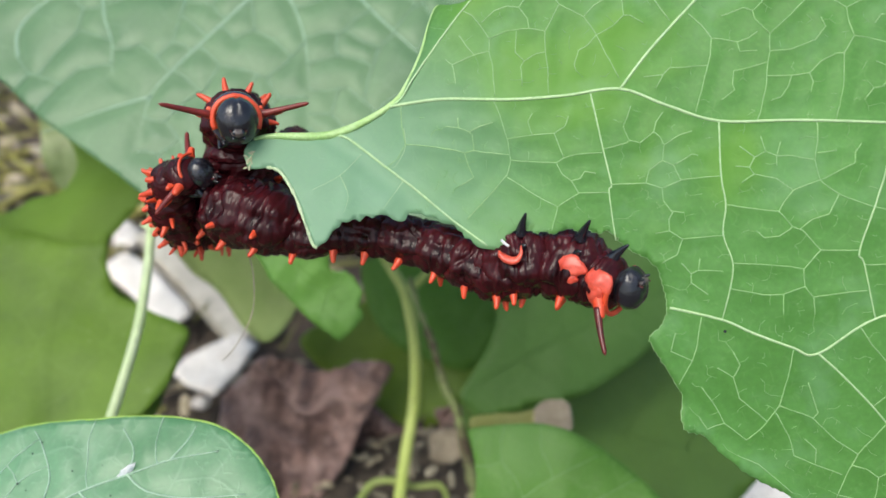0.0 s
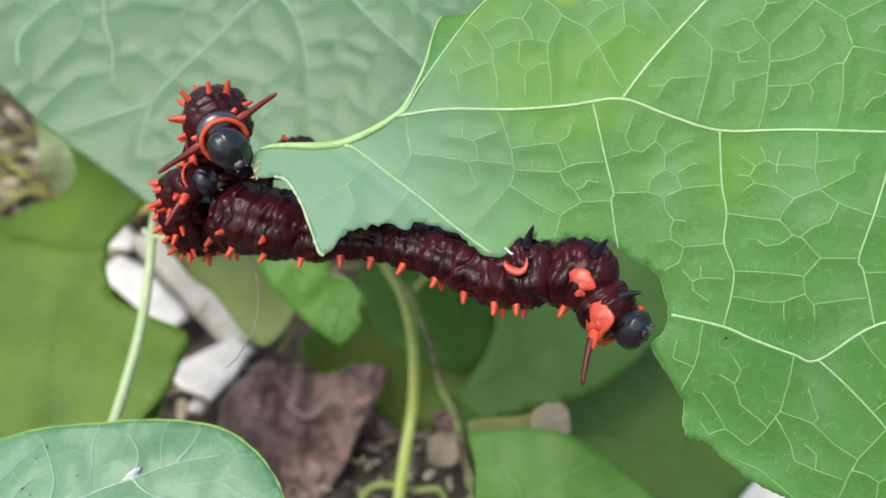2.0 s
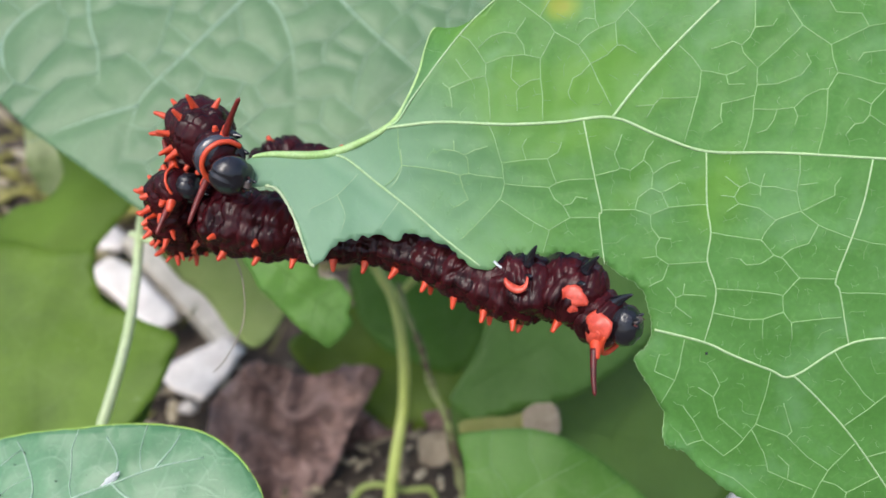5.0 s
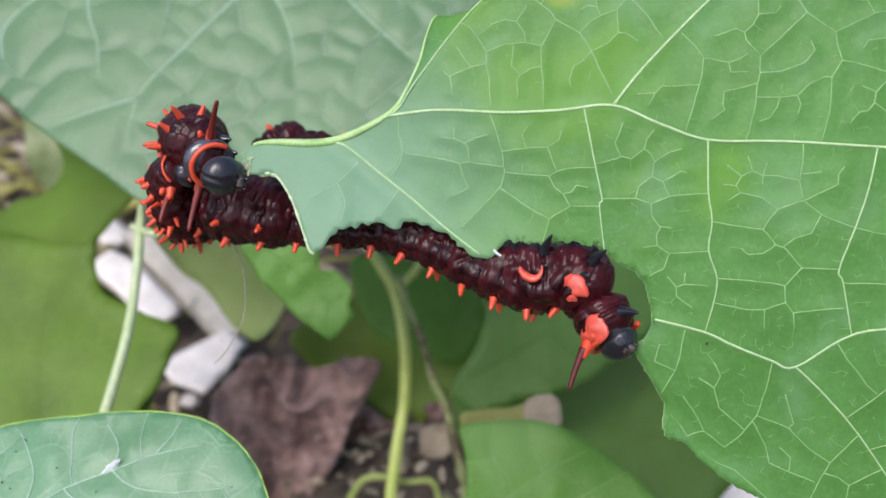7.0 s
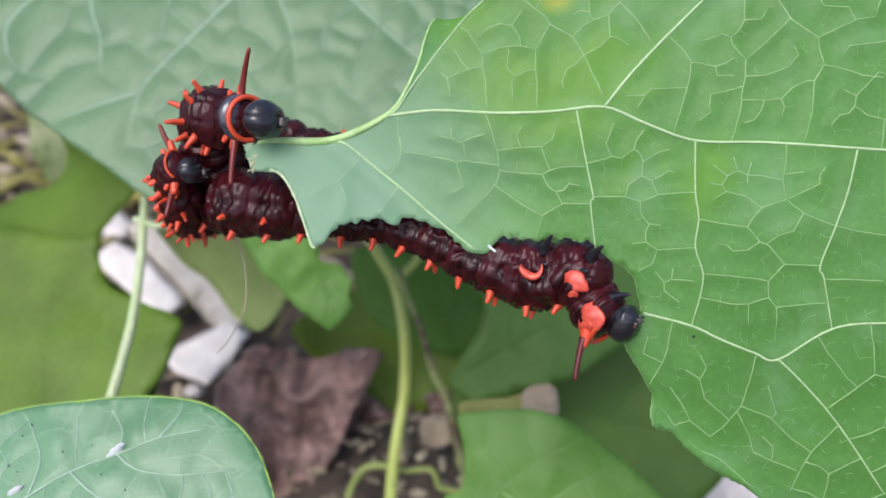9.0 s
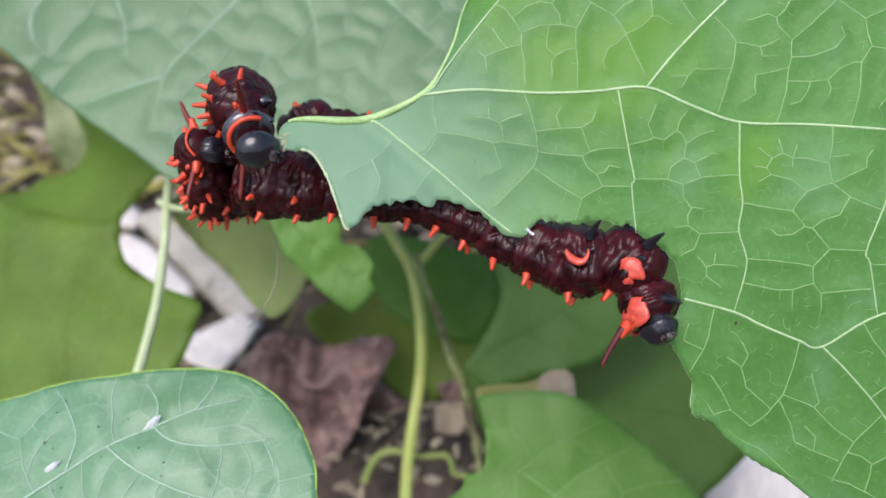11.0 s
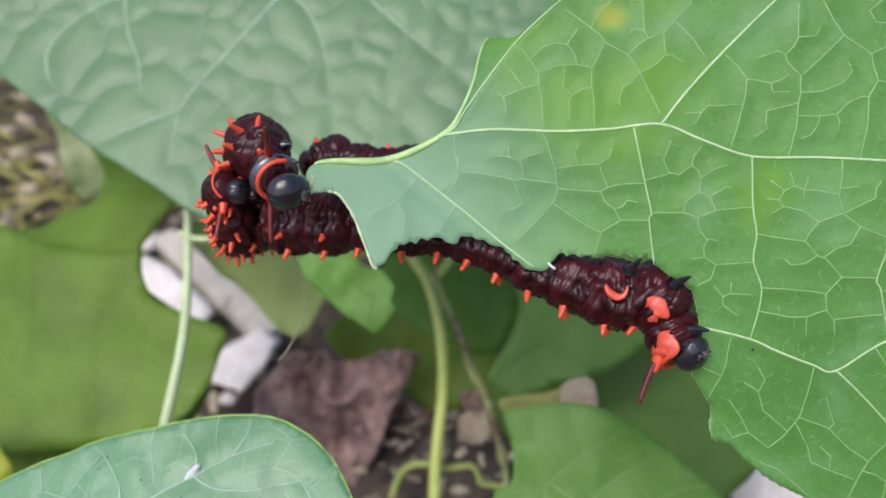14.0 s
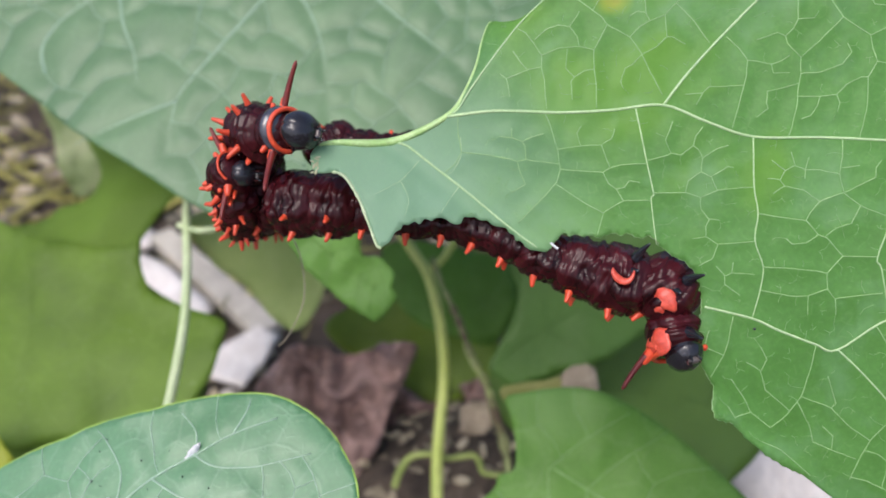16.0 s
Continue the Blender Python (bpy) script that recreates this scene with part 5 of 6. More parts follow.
def barrel(radius, half, seed, wrinkle=0.05, rings=72, sides=72, taper=0.0):
    """One body segment along x: a barrel of rounded rings with sharp creases between, lumps and a fold along each side."""
    bm = bmesh.new()
    rows = []
    for i in range(rings + 1):
        s = -1 + 2 * i / rings
        prof = max(1 - abs(s) ** 3.2, 0.0) ** 0.5
        row = []
        for k in range(sides):
            a = 2 * math.pi * k / sides
            y, z = math.sin(a), math.cos(a)
            u = s * half + 1.0 * noise.noise(Vector((s * 1.3, y * 1.2, z * 1.2 + seed))) + 0.22 * noise.noise(Vector((s * 2.0, y * 3.0, z * 3.0 - seed)))
            ring = abs(math.sin(math.pi * u / 1.35 + seed)) ** 0.55 - 0.75
            fine = abs(math.sin(math.pi * u / 0.47 + 2 * y)) ** 0.6 - 0.75
            lump = 0.08 * noise.noise(Vector((s * 2.2, y * 1.4 + seed * 3.1, z * 1.4))) + 0.05 * noise.noise(Vector((s * half * 0.9, radius * y, radius * z + seed * 2)))
            crease = noise.noise(Vector((s * half * 0.42 + seed, radius * y * 0.40, radius * z * 0.40)))
            lump -= 0.10 * max(0.0, 1 - abs(crease) * 7)
            crease = noise.noise(Vector((s * half * 0.95, radius * y * 0.75 + seed, radius * z * 0.75)))
            lump -= 0.022 * max(0.0, 1 - abs(crease) * 6)
            side = abs(math.remainder(a, 2 * math.pi))
            ridge = 0.06 * math.exp(-((side - 1.75) / 0.20) ** 2) - 0.05 * math.exp(-((side - 2.15) / 0.10) ** 2)
            r = radius * (1 - taper * s) * prof * (1 + wrinkle * ring + 0.30 * wrinkle * fine + lump + ridge)
            row.append(bm.verts.new((s * half * MM, r * y * MM, r * z * MM)))
            if i in (0, rings):
                break
        rows.append(row)
    for r0, r1 in zip(rows, rows[1:]):
        for k in range(sides):
            k2 = (k + 1) % sides
            if len(r0) == 1:
                bm.faces.new((r0[0], r1[k2], r1[k]))
            elif len(r1) == 1:
                bm.faces.new((r0[k], r0[k2], r1[0]))
            else:
                bm.faces.new((r0[k], r0[k2], r1[k2], r1[k]))
    bmesh.ops.recalc_face_normals(bm, faces=bm.faces)
    return bm


def spike_mesh(name, length, base, tip, bend, mat, sides=10, rings=10):
    """A fleshy tapered spike along z, round at its end."""
    bm = bmesh.new()
    pts, rad = [], []
    for i in range(rings + 1):
        s = i / rings
        pts.append(Vector((bend * s * s, 0, length * s)) * MM)
        r = base * (1 - s) ** 1.0 + tip * s + 0.35 * base * max(0, 0.25 - s)
        rad.append(max(r * (1 if s < 0.9 else math.sqrt(max(1 - ((s - 0.9) / 0.1) ** 2, 0.03))), 0.01) * MM)
    tube(bm, pts, rad, sides)
    me = bpy.data.meshes.new(name)
    bm.to_mesh(me)
    bm.free()
    me.materials.append(mat)
    return me


TUBERCLE = spike_mesh("tubercle", 1.40, 0.38, 0.16, 0.20, M_RED)
LONG_TUBERCLE = spike_mesh("long_tubercle", 1.30, 0.42, 0.17, 0.20, M_RED)
FINE_TUBERCLE = spike_mesh("fine_tubercle", 1.25, 0.28, 0.12, 0.20, M_RED)
BACK_TUBERCLE = spike_mesh("back_tubercle", 1.75, 0.40, 0.17, 0.25, M_RED)
KNOB = spike_mesh("knob", 0.75, 0.38, 0.20, 0.05, M_RED)
HORN = spike_mesh("horn", 4.2, 0.36, 0.20, 0.4, M_HORN, rings=16)
HORN_RED = spike_mesh("horn_red", 4.9, 0.36, 0.19, 0.6, M_HORN_RED, rings=16)
LEG = spike_mesh("leg", 2.3, 0.58, 0.10, 0.30, M_LEG, rings=14)


def around(angle, s, radius, tip=0.0, spin=0.0):
    """A place on a segment: angle in degrees from its back towards its right side, s along it; z points outward."""
    turn = Euler((radians(-angle), 0, 0)).to_matrix().to_4x4()
    return turn @ Matrix.Translation((s * MM, 0, radius * MM)) @ pose(0, 0, 0, 0, tip, spin)


def patch(radius, angle, width, length, seed):
    """A raised red fleshy pad lying on a segment."""
    bm = bmesh.new()
    bmesh.ops.create_icosphere(bm, subdivisions=3, radius=1.0)
    for v in bm.verts:
        k = 1 + 0.35 * noise.noise(v.co * 1.5 + Vector((seed, 0, 0)))
        bent = -0.28 * (v.co.y * width) ** 2 / radius
        v.co = Vector((v.co.x * length * k, v.co.y * width * k, v.co.z * 0.42 * k + bent + 0.10 * noise.noise(v.co * 2.5))) * MM
    return bm


def crescent(fat):
    """A raised red half ring at the base of a leg."""
    bm = bmesh.new()
    arc = [Vector((0.98 * math.cos(a), -(0.95 + 0.25 * math.cos(a)) * math.sin(a), 0.18 - 0.28 * math.sin(a) ** 2)) * MM for a in np.linspace(-0.15, math.pi + 0.15, 18)]
    tube(bm, arc, [(0.10 + 0.36 * fat * math.sin(math.pi * (k / 17) ** 1.25)) * MM for k in range(18)], 9, flat=0.7)
    return bm


def head_mesh(r):
    """A glossy head capsule: two lobes with a seam, a face drawn down to the mouth. It looks along x."""
    bm = bmesh.new()
    bmesh.ops.create_uvsphere(bm, u_segments=44, v_segments=30, radius=1.0)
    for v in bm.verts:
        x, y, z = v.co
        seam = 0.07 * math.exp(-((y / 0.10) ** 2)) * max(0.0, min(1.0, (z + 0.3) * 1.2)) 
        tri = 0.05 * math.exp(-((abs(y) - 0.42 * max(0, 0.35 - z)) / 0.07) ** 2) * (1 if x > 0.3 and z < 0.35 else 0)
        k = 1 - seam - tri + 0.020 * noise.noise(v.co * 3) + 0.008 * noise.noise(v.co * 11)
        v.co = Vector((x * 0.86 * k, y * 1.0 * k, (z * 1.08 - (0.12 if z < -0.5 and x > 0 else 0)) * k)) * r * MM
    return bm


def caterpillar(label, radii, halves, head_r, seed, horns, legs, spikes, pads=(), shield=True, horn_at=78, base=1.35, lean=0.0, ring=0.26, horn_tip=16, wrinkle=0.05):
    """A spiny caterpillar in rigid pieces: a head and segments, front to rear, each along x with its back to z."""
    cat = thing("caterpillar", label, "caterpillar", SWAY_ROWS[0][1], group="spiny caterpillars on the leaf")
    head = part("head", head_mesh(head_r), M_HEAD, cat, "glossy black head")
    lip = bmesh.new()
    bmesh.ops.create_icosphere(lip, subdivisions=3, radius=1.0)
    for v in lip.verts:
        v.co = Vector((v.co.x * 0.20, v.co.y * 0.34 * (1 - 0.2 * v.co.z), v.co.z * 0.20 - 0.05 * math.exp(-((v.co.y / 0.15) ** 2)))) * head_r * MM
    part("labrum", lip, M_LIP, head, "brownish grey upper lip", m=pose(0.76 * head_r * MM, 0, -0.62 * head_r * MM, 0, 25, 0))
    for side in (-1, 1):
        put("palp", PALP, None, head, m=pose(0.70 * head_r * MM, side * 0.22 * head_r * MM, -0.82 * head_r * MM, side * -14, 105, 0))
    for side in (-1, 1):
        bm = bmesh.new()
        bmesh.ops.create_icosphere(bm, subdivisions=2, radius=0.16 * head_r * MM)
        part("mandible", bm, M_LEG, head, m=pose(0.78 * head_r * MM, side * 0.16 * head_r * MM, -0.62 * head_r * MM))
        for k in range(3):
            bm = bmesh.new()
            bmesh.ops.create_icosphere(bm, subdivisions=1, radius=0.035 * head_r * MM)
            part("eye", bm, M_LEG, head, m=pose(0.68 * head_r * MM, side * (0.42 + 0.07 * k) * head_r * MM, (-0.45 + 0.10 * k) * head_r * MM))
        put("feeler", FEELER, None, head, m=pose(0.72 * head_r * MM, side * 0.36 * head_r * MM, -0.55 * head_r * MM, 0, 70, 0))
    pieces = [head]
    rng = random.Random(seed)
    for i, (r, h) in enumerate(zip(radii, halves)):
        seg = part("segment", barrel(r, h, seed + 1.7 * i, wrinkle, taper=0.25 if i == len(radii) - 1 else 0.0), M_SKIN, cat)
        pieces.append(seg)
        if i == 0:
            # the red collar with its two long horns
            collar = bmesh.new()
            arc = [Vector((0.84 * h, r * 0.90 * math.sin(a), r * 0.90 * math.cos(a))) * MM for a in np.linspace(-2.0, 2.0, 26) * (1.0 if ring > 0.2 else 0.5)]
            tube(collar, arc, [ring * MM * (1 + 0.16 * noise.noise((k * 0.45, seed, 0.0))) for k in range(26)], 9)
            part("collar", collar, M_RED, seg, "orange-red collar")
            if shield:
                plate = bmesh.new()
                bmesh.ops.create_uvsphere(plate, u_segments=28, v_segments=16, radius=1.0)
                for v in plate.verts:
                    v.co = Vector((v.co.x * 0.50 * h, v.co.y * r * 1.02, v.co.z * r * 1.08)) * MM
                part("shield", plate, M_SHIELD, seg, "glossy slate-black neck shield", m=pose(0.42 * h * MM, 0, 0.05 * r * MM))
            for side in horns:
                if lean and side < 0:
                    put("horn_base", KNOB, None, seg, m=around(side * 60, 0.5 * h, r * 0.82) @ Matrix.Diagonal((1.3, 1.3, 1.3, 1)))
                    continue
                put("horn_base", KNOB, None, seg, m=around(side * horn_at, (0.5 if lean else 0.35) * h, r * 0.82, tip=36 if lean and side > 0 else 0) @ pose(0, 0, 0, side * lean) @ Matrix.Diagonal((base, base, base * (1.5 if lean else 1.4), 1)))
                put("horn", HORN if lean else HORN_RED, None, seg, "long dark red horn", m=around(side * horn_at, (0.5 if lean else 0.35) * h, r * 0.92, tip=(38 if side > 0 else 0) if lean else horn_tip) @ pose(0, 0, 0, side * lean) @ Matrix.Translation((0, 0, 0.8 * MM if lean else 0)) @ Matrix.Diagonal((1, 1, 0.72 if ring < 0.2 else 1, 1)))
        for angle, s, mesh in spikes(i, rng):
            put("tubercle", mesh, None, seg, m=around(angle, s * h, r * 0.90, tip=rng.uniform(-14, 14), spin=rng.uniform(0, 360)))
        if i < (2 if legs[0] < 0 else 3):
            for angle in legs:
                if lean and i == 0:
                    if angle == legs[0]:
                        put("leg", LEG, None, seg, "shiny black jointed leg", m=around(186, 0.3 * h, r * 0.9, tip=28))
                    continue
                put("leg", LEG, None, seg, "shiny black jointed leg", m=around(angle, (0.75 if i and angle in (148, -152) else 0.25) * h, r * (0.95 if angle == 168 else 0.8), tip=38 if angle in (148, -152) else 12) @ Matrix.Diagonal((1, 1, 0.5 if angle == 143 else 1.12 if angle == 168 else 0.5 if angle in (148, -152) else 0.6, 1)))
        for which, angle, w, l in pads:
            if which == i:
                bm = patch(r, angle, w, l, seed + i) if w else crescent(l)
                part("pad", bm, M_PAD, seg, "coral red fleshy pad", m=around(angle, 0.8 if w else 0.1, r * (0.92 if w else 1.02), spin=0 if w else 6))
    return cat, pieces


PALP = spike_mesh("palp", 0.45, 0.17, 0.10, 0.1, M_LEG, sides=8, rings=8)
FEELER = spike_mesh("feeler", 0.38, 0.09, 0.05, 0.1, M_HORN, sides=6, rings=5)


def standard_spikes(i, rng):
    """Rows of red tubercles: two on the back, one on each side, one low."""
    out = []
    for side in (-1, 1):
        if i:
            out.append((side * 28, rng.uniform(-0.1, 0.2), TUBERCLE))
        out.append((side * 66, rng.uniform(-0.2, 0.1), TUBERCLE if i else KNOB))
        if i > 2:
            out.append((side * 104, rng.uniform(-0.1, 0.3), KNOB))
    return out


def belly_spikes(i, rng):
    out = []
    for side in (-1, 1):
        if i:
            out.append((side * 58, rng.uniform(-0.2, 0.1), LONG_TUBERCLE))
        if i in (1, 2, 3, 5, 10, 11):
            out.append((side * (26 if i < 9 else 96), rng.uniform(-0.1, 0.2), LONG_TUBERCLE))
    return out


def dense_spikes(i, rng):
    out = standard_spikes(i, rng)
    for side in (-1, 1):
        out += [(side * 12, 0.35, KNOB), (side * 46, -0.3, FINE_TUBERCLE), (side * 84, 0.25, FINE_TUBERCLE)] if i else []
    return out


def back_spikes(i, rng):
    if i > 4:
        return [(rng.uniform(-12, 12), 0.0, KNOB)] * (i % 2)
    if not i:
        return standard_spikes(i, rng)
    return [(angle + rng.uniform(-5, 5), rng.uniform(-0.2, 0.25), BACK_TUBERCLE if rng.random() < 0.55 else TUBERCLE) for angle in ((-84, -46, -12, 20, 54, 90) if i % 2 else (-66, -28, 8, 38, 72))]


def lerp(a, b, s):
    return Vector(a) * (1 - s) + Vector(b) * s


def along(rows, t):
    """The place in rows (t, x, y, z) at t."""
    ts = [r[0] for r in rows]
    return Vector([float(np.interp(t, ts, [r[k] for r in rows])) for k in (1, 2, 3)])


def frame_of(p, ahead, back):
    x = Vector(ahead).normalized()
    z = Vector(back)
    z = (z - x * z.dot(x)).normalized()
    y = z.cross(x)
    m = Matrix((x, y, z)).transposed().to_4x4()
    m.translation = Vector(p) * MM
    return m


def key_chain(pieces, chain_at, back_at):
    """Keys each piece along a chain of places that runs from the head to the rear."""
    rows = [[] for _ in pieces]
    for t, *_ in SWAY:
        chain = chain_at(t)
        for i in range(len(pieces)):
            ahead = chain[max(i - 1, 0)] - chain[min(i + 1, len(chain) - 1)]
            rows[i].append((t, frame_of(chain[i], ahead, back_at(t, i, chain))))
    for piece, r in zip(pieces, rows):
        walk(piece, r)


# places of the feeding caterpillar's head and first segments in the leaf's space, by time
FEEDER_HEAD = [
    (0, 6.68, -1.06, -10.02), (0.5, 6.49, -1.07, -8.59), (1, 5.51, -0.79, -13.01), (1.5, 6.15, -0.88, -13.47),
    (2, 6.74, -0.98, -13.04), (2.5, 6.97, -1.04, -12.24), (3, 7.53, -1.16, -10.78), (3.5, 7.38, -1.18, -9.41),
    (4, 7.09, -1.05, -12.43), (6.5, 8.18, -1.30, -9.52), (7, 6.94, -0.98, -13.93), (7.5, 7.16, -1.02, -13.85),
    (8, 8.12, -1.19, -12.94), (8.5, 8.37, -1.23, -12.71), (11, 7.81, -1.09, -14.54), (11.5, 7.99, -1.10, -15.22),
    (12, 8.70, -1.23, -14.47), (12.5, 9.29, -1.33, -14.18), (13, 9.71, -1.41, -13.60), (13.5, 9.60, -1.43, -12.23),
    (14, 8.97, -1.28, -14.16), (14.5, 7.20, -0.94, -16.53), (15, 8.16, -1.12, -15.48), (15.5, 8.75, -1.21, -15.25),
    (16, 8.23, -1.10, -16.30),
]
FEEDER_FIRST = [
    (0, 4.59, 0.73, -9.36), (0.5, 4.03, 0.81, -9.08), (1, 4.76, 0.76, -11.25), (1.5, 4.97, 0.74, -11.43),
    (2, 4.76, 0.76, -11.33), (2.5, 4.91, 0.74, -11.15), (3, 5.01, 0.69, -10.01), (3.5, 4.97, 0.68, -9.51),
    (4, 5.71, 0.62, -11.33), (6.5, 5.67, 0.60, -10.45), (7, 5.88, 0.62, -12.04), (7.5, 5.73, 0.64, -12.15),
    (8, 6.21, 0.55, -11.57), (8.5, 6.05, 0.58, -11.61), (11, 7.20, 0.43, -12.41), (11.5, 7.00, 0.47, -12.87),
    (12, 7.12, 0.45, -12.60), (12.5, 7.43, 0.41, -12.73), (13, 7.71, 0.37, -12.85), (13.5, 7.52, 0.37, -12.19),
    (14, 7.89, 0.34, -12.82), (14.5, 7.09, 0.51, -14.55), (15, 7.31, 0.46, -13.85), (15.5, 7.89, 0.36, -13.52),
    (16, 7.71, 0.42, -14.57),
]
FEEDER_SECOND = [
    (0, 2.04, 2.50, -7.91), (0.5, 1.72, 2.55, -8.04), (1, 2.21, 2.48, -8.25), (1.5, 2.41, 2.46, -8.35),
    (2, 2.66, 2.42, -8.28), (2.5, 2.46, 2.45, -8.28), (3, 2.64, 2.41, -7.79), (3.5, 2.68, 2.39, -7.45),
    (4, 2.96, 2.37, -8.25), (6.5, 3.32, 2.33, -8.54), (7, 3.49, 2.30, -8.39), (7.5, 3.57, 2.28, -8.23),
    (8, 4.20, 2.19, -8.27), (8.5, 4.12, 2.20, -8.49), (11, 5.65, 1.98, -8.68), (11.5, 5.37, 2.04, -9.22),
    (12, 6.00, 1.94, -9.15), (12.5, 6.32, 1.89, -9.19), (13, 6.43, 1.89, -9.61), (13.5, 6.20, 1.91, -9.16),
    (14, 6.39, 1.89, -9.33), (14.5, 7.06, 1.81, -10.16), (15, 7.09, 1.80, -9.98), (15.5, 7.25, 1.78, -9.82),
    (16, 7.20, 1.80, -10.32),
]
FEEDER_THIRD = [
    (0, -2.89, 3.55, -7.60), (0.5, -3.01, 3.59, -8.13), (1, -2.70, 3.53, -7.70), (1.5, -2.74, 3.54, -7.73),
    (2, -2.81, 3.55, -7.90), (2.5, -3.09, 3.59, -7.90), (3, -2.76, 3.53, -7.57), (3.5, -2.80, 3.53, -7.30),
    (4, -2.44, 3.49, -7.82), (6.5, -0.84, 3.26, -8.41), (7, -0.41, 3.19, -8.26), (7.5, -0.30, 3.18, -8.22),
    (8, 0.15, 3.11, -8.33), (8.5, 0.14, 3.12, -8.53), (11, 0.76, 3.02, -8.61), (11.5, 0.58, 3.05, -8.87),
    (12, 0.76, 3.02, -8.65), (12.5, 1.16, 2.96, -8.85), (13, 1.69, 2.90, -9.28), (13.5, 2.43, 2.79, -9.37),
    (14, 2.43, 2.77, -8.84), (14.5, 2.57, 2.76, -9.18), (15, 2.66, 2.75, -9.23), (15.5, 2.92, 2.71, -9.31),
    (16, 2.74, 2.74, -9.25),
]
FEEDER_REAR_START = [(-3.9, 3.9, -8.3), (-6.7, 4.5, -7.8), (-9.6, 5.2, -6.6), (-13.2, 6.0, -5.6), (-16.8, 6.5, -5.0), (-20.2, 6.4, -4.8), (-23.7, 6.9, -4.7), (-26.8, 6.7, -3.4), (-29.7, 7.4, -2.8), (-32.5, 10.8, -2.4)]
FEEDER_REAR_END = [(-2.5, 3.7, -7.7), (-6.1, 4.3, -6.4), (-9.1, 5.0, -4.8), (-12.0, 5.5, -3.8), (-15.1, 6.0, -3.1), (-18.6, 6.1, -3.1), (-22.5, 7.3, -2.4), (-26.1, 7.8, -1.9), (-29.7, 8.4, -1.9), (-33.3, 11.5, -2.1)]
UPPER_HEAD = [
    (0, -27.97, 0.11, 5.07), (0.5, -27.19, -0.02, 5.50), (1, -26.33, -0.15, 5.73), (1.5, -27.15, -0.04, 6.02),
    (2, -29.52, 0.39, 3.41), (2.5, -28.78, 0.23, 5.01), (3, -26.39, -0.14, 5.66), (3.5, -25.86, -0.22, 5.62),
    (4, -26.99, -0.03, 4.72), (6.5, -29.11, 0.46, -0.84), (7, -29.34, 0.45, 0.58), (7.5, -28.28, 0.24, 2.45),
    (8, -27.33, 0.03, 4.64), (8.5, -25.62, -0.27, 5.89), (11, -29.49, 0.47, 0.71), (11.5, -29.78, 0.55, -0.42),
    (12, -29.35, 0.49, -0.51), (12.5, -29.90, 0.54, 0.26), (13, -29.89, 0.50, 1.80), (13.5, -30.24, 0.57, 1.03),
    (14, -29.30, 0.44, 0.82), (14.5, -30.29, 0.60, 0.25), (15, -30.16, 0.56, 0.94), (15.5, -29.20, 0.37, 2.61),
    (16, -28.53, 0.20, 4.78),
]
UPPER_BODY = [
    (0, -29.64, 5.55, 5.46), (0.5, -31.39, 5.78, 6.65), (1, -31.46, 5.77, 7.07), (1.5, -32.05, 5.86, 7.03),
    (2, -32.63, 5.95, 6.98), (2.5, -33.18, 6.04, 6.80), (3, -32.36, 5.93, 6.49), (3.5, -33.39, 6.09, 6.30),
    (4, -33.37, 6.07, 6.58), (6.5, -33.42, 6.15, 4.50), (7, -34.34, 6.30, 4.07), (7.5, -33.75, 6.20, 4.42),
    (8, -34.23, 6.25, 5.14), (8.5, -33.14, 6.06, 5.96), (11, -32.62, 5.99, 5.71), (11.5, -33.38, 6.11, 5.42),
    (12, -33.70, 6.17, 5.05), (12.5, -33.99, 6.21, 5.17), (13, -34.28, 6.26, 5.12), (13.5, -34.11, 6.23, 5.03),
    (14, -33.56, 6.14, 5.22), (14.5, -34.84, 6.36, 4.56), (15, -34.07, 6.22, 5.32), (15.5, -33.82, 6.19, 4.87),
    (16, -34.23, 6.26, 4.77),
]
UPPER_REAR_START = [(-32.8, 12.5, 7.6), (-30.9, 15.5, 5.5), (-26.9, 15.6, 4.2), (-23.4, 15.1, 4.0), (-20.0, 14.6, 3.4), (-16.6, 14.0, 3.5), (-13.2, 13.5, 3.5)]
UPPER_REAR_END = [(-34.7, 12.8, 6.2), (-31.4, 15.6, 5.3), (-27.4, 15.6, 5.3), (-24.1, 15.1, 5.1), (-20.5, 14.6, 4.6), (-17.1, 14.1, 5.0), (-13.7, 13.6, 4.8)]
SIDE_START = [(-32.7, 4.9, 0.9), (-34.7, 5.8, 0.6), (-36.3, 7.4, -0.2), (-37.0, 9.5, -2.1), (-37.0, 12.2, -3.6), (-36.2, 15.3, -4.0), (-34.6, 18.3, -3.8), (-32.3, 19.3, -3.3)]
SIDE_END = [(-35.0, 5.4, 1.0), (-36.9, 6.4, 1.2), (-36.8, 7.7, 0.1), (-36.5, 9.7, -2.1), (-36.6, 12.3, -3.3), (-36.0, 15.5, -3.3), (-34.1, 18.4, -2.7), (-31.7, 19.3, -2.1)]


def feeder_chain(t):
    s = min(t / 12.0, 1.0)
    rear = [lerp(a, b, s) for a, b in zip(FEEDER_REAR_START, FEEDER_REAR_END)]
    shift = along(FEEDER_THIRD, t) - lerp(along(FEEDER_THIRD, 0.0), along(FEEDER_THIRD, 12.0), s)
    rear = [p + shift * max(0.0, 1 - k / 6) for k, p in enumerate(rear)]
    return [along(r, t) for r in (FEEDER_HEAD, FEEDER_FIRST, FEEDER_SECOND, FEEDER_THIRD)] + rear


def feeder_back(t, i, chain):
    return (0.0, 0.55, -0.84)


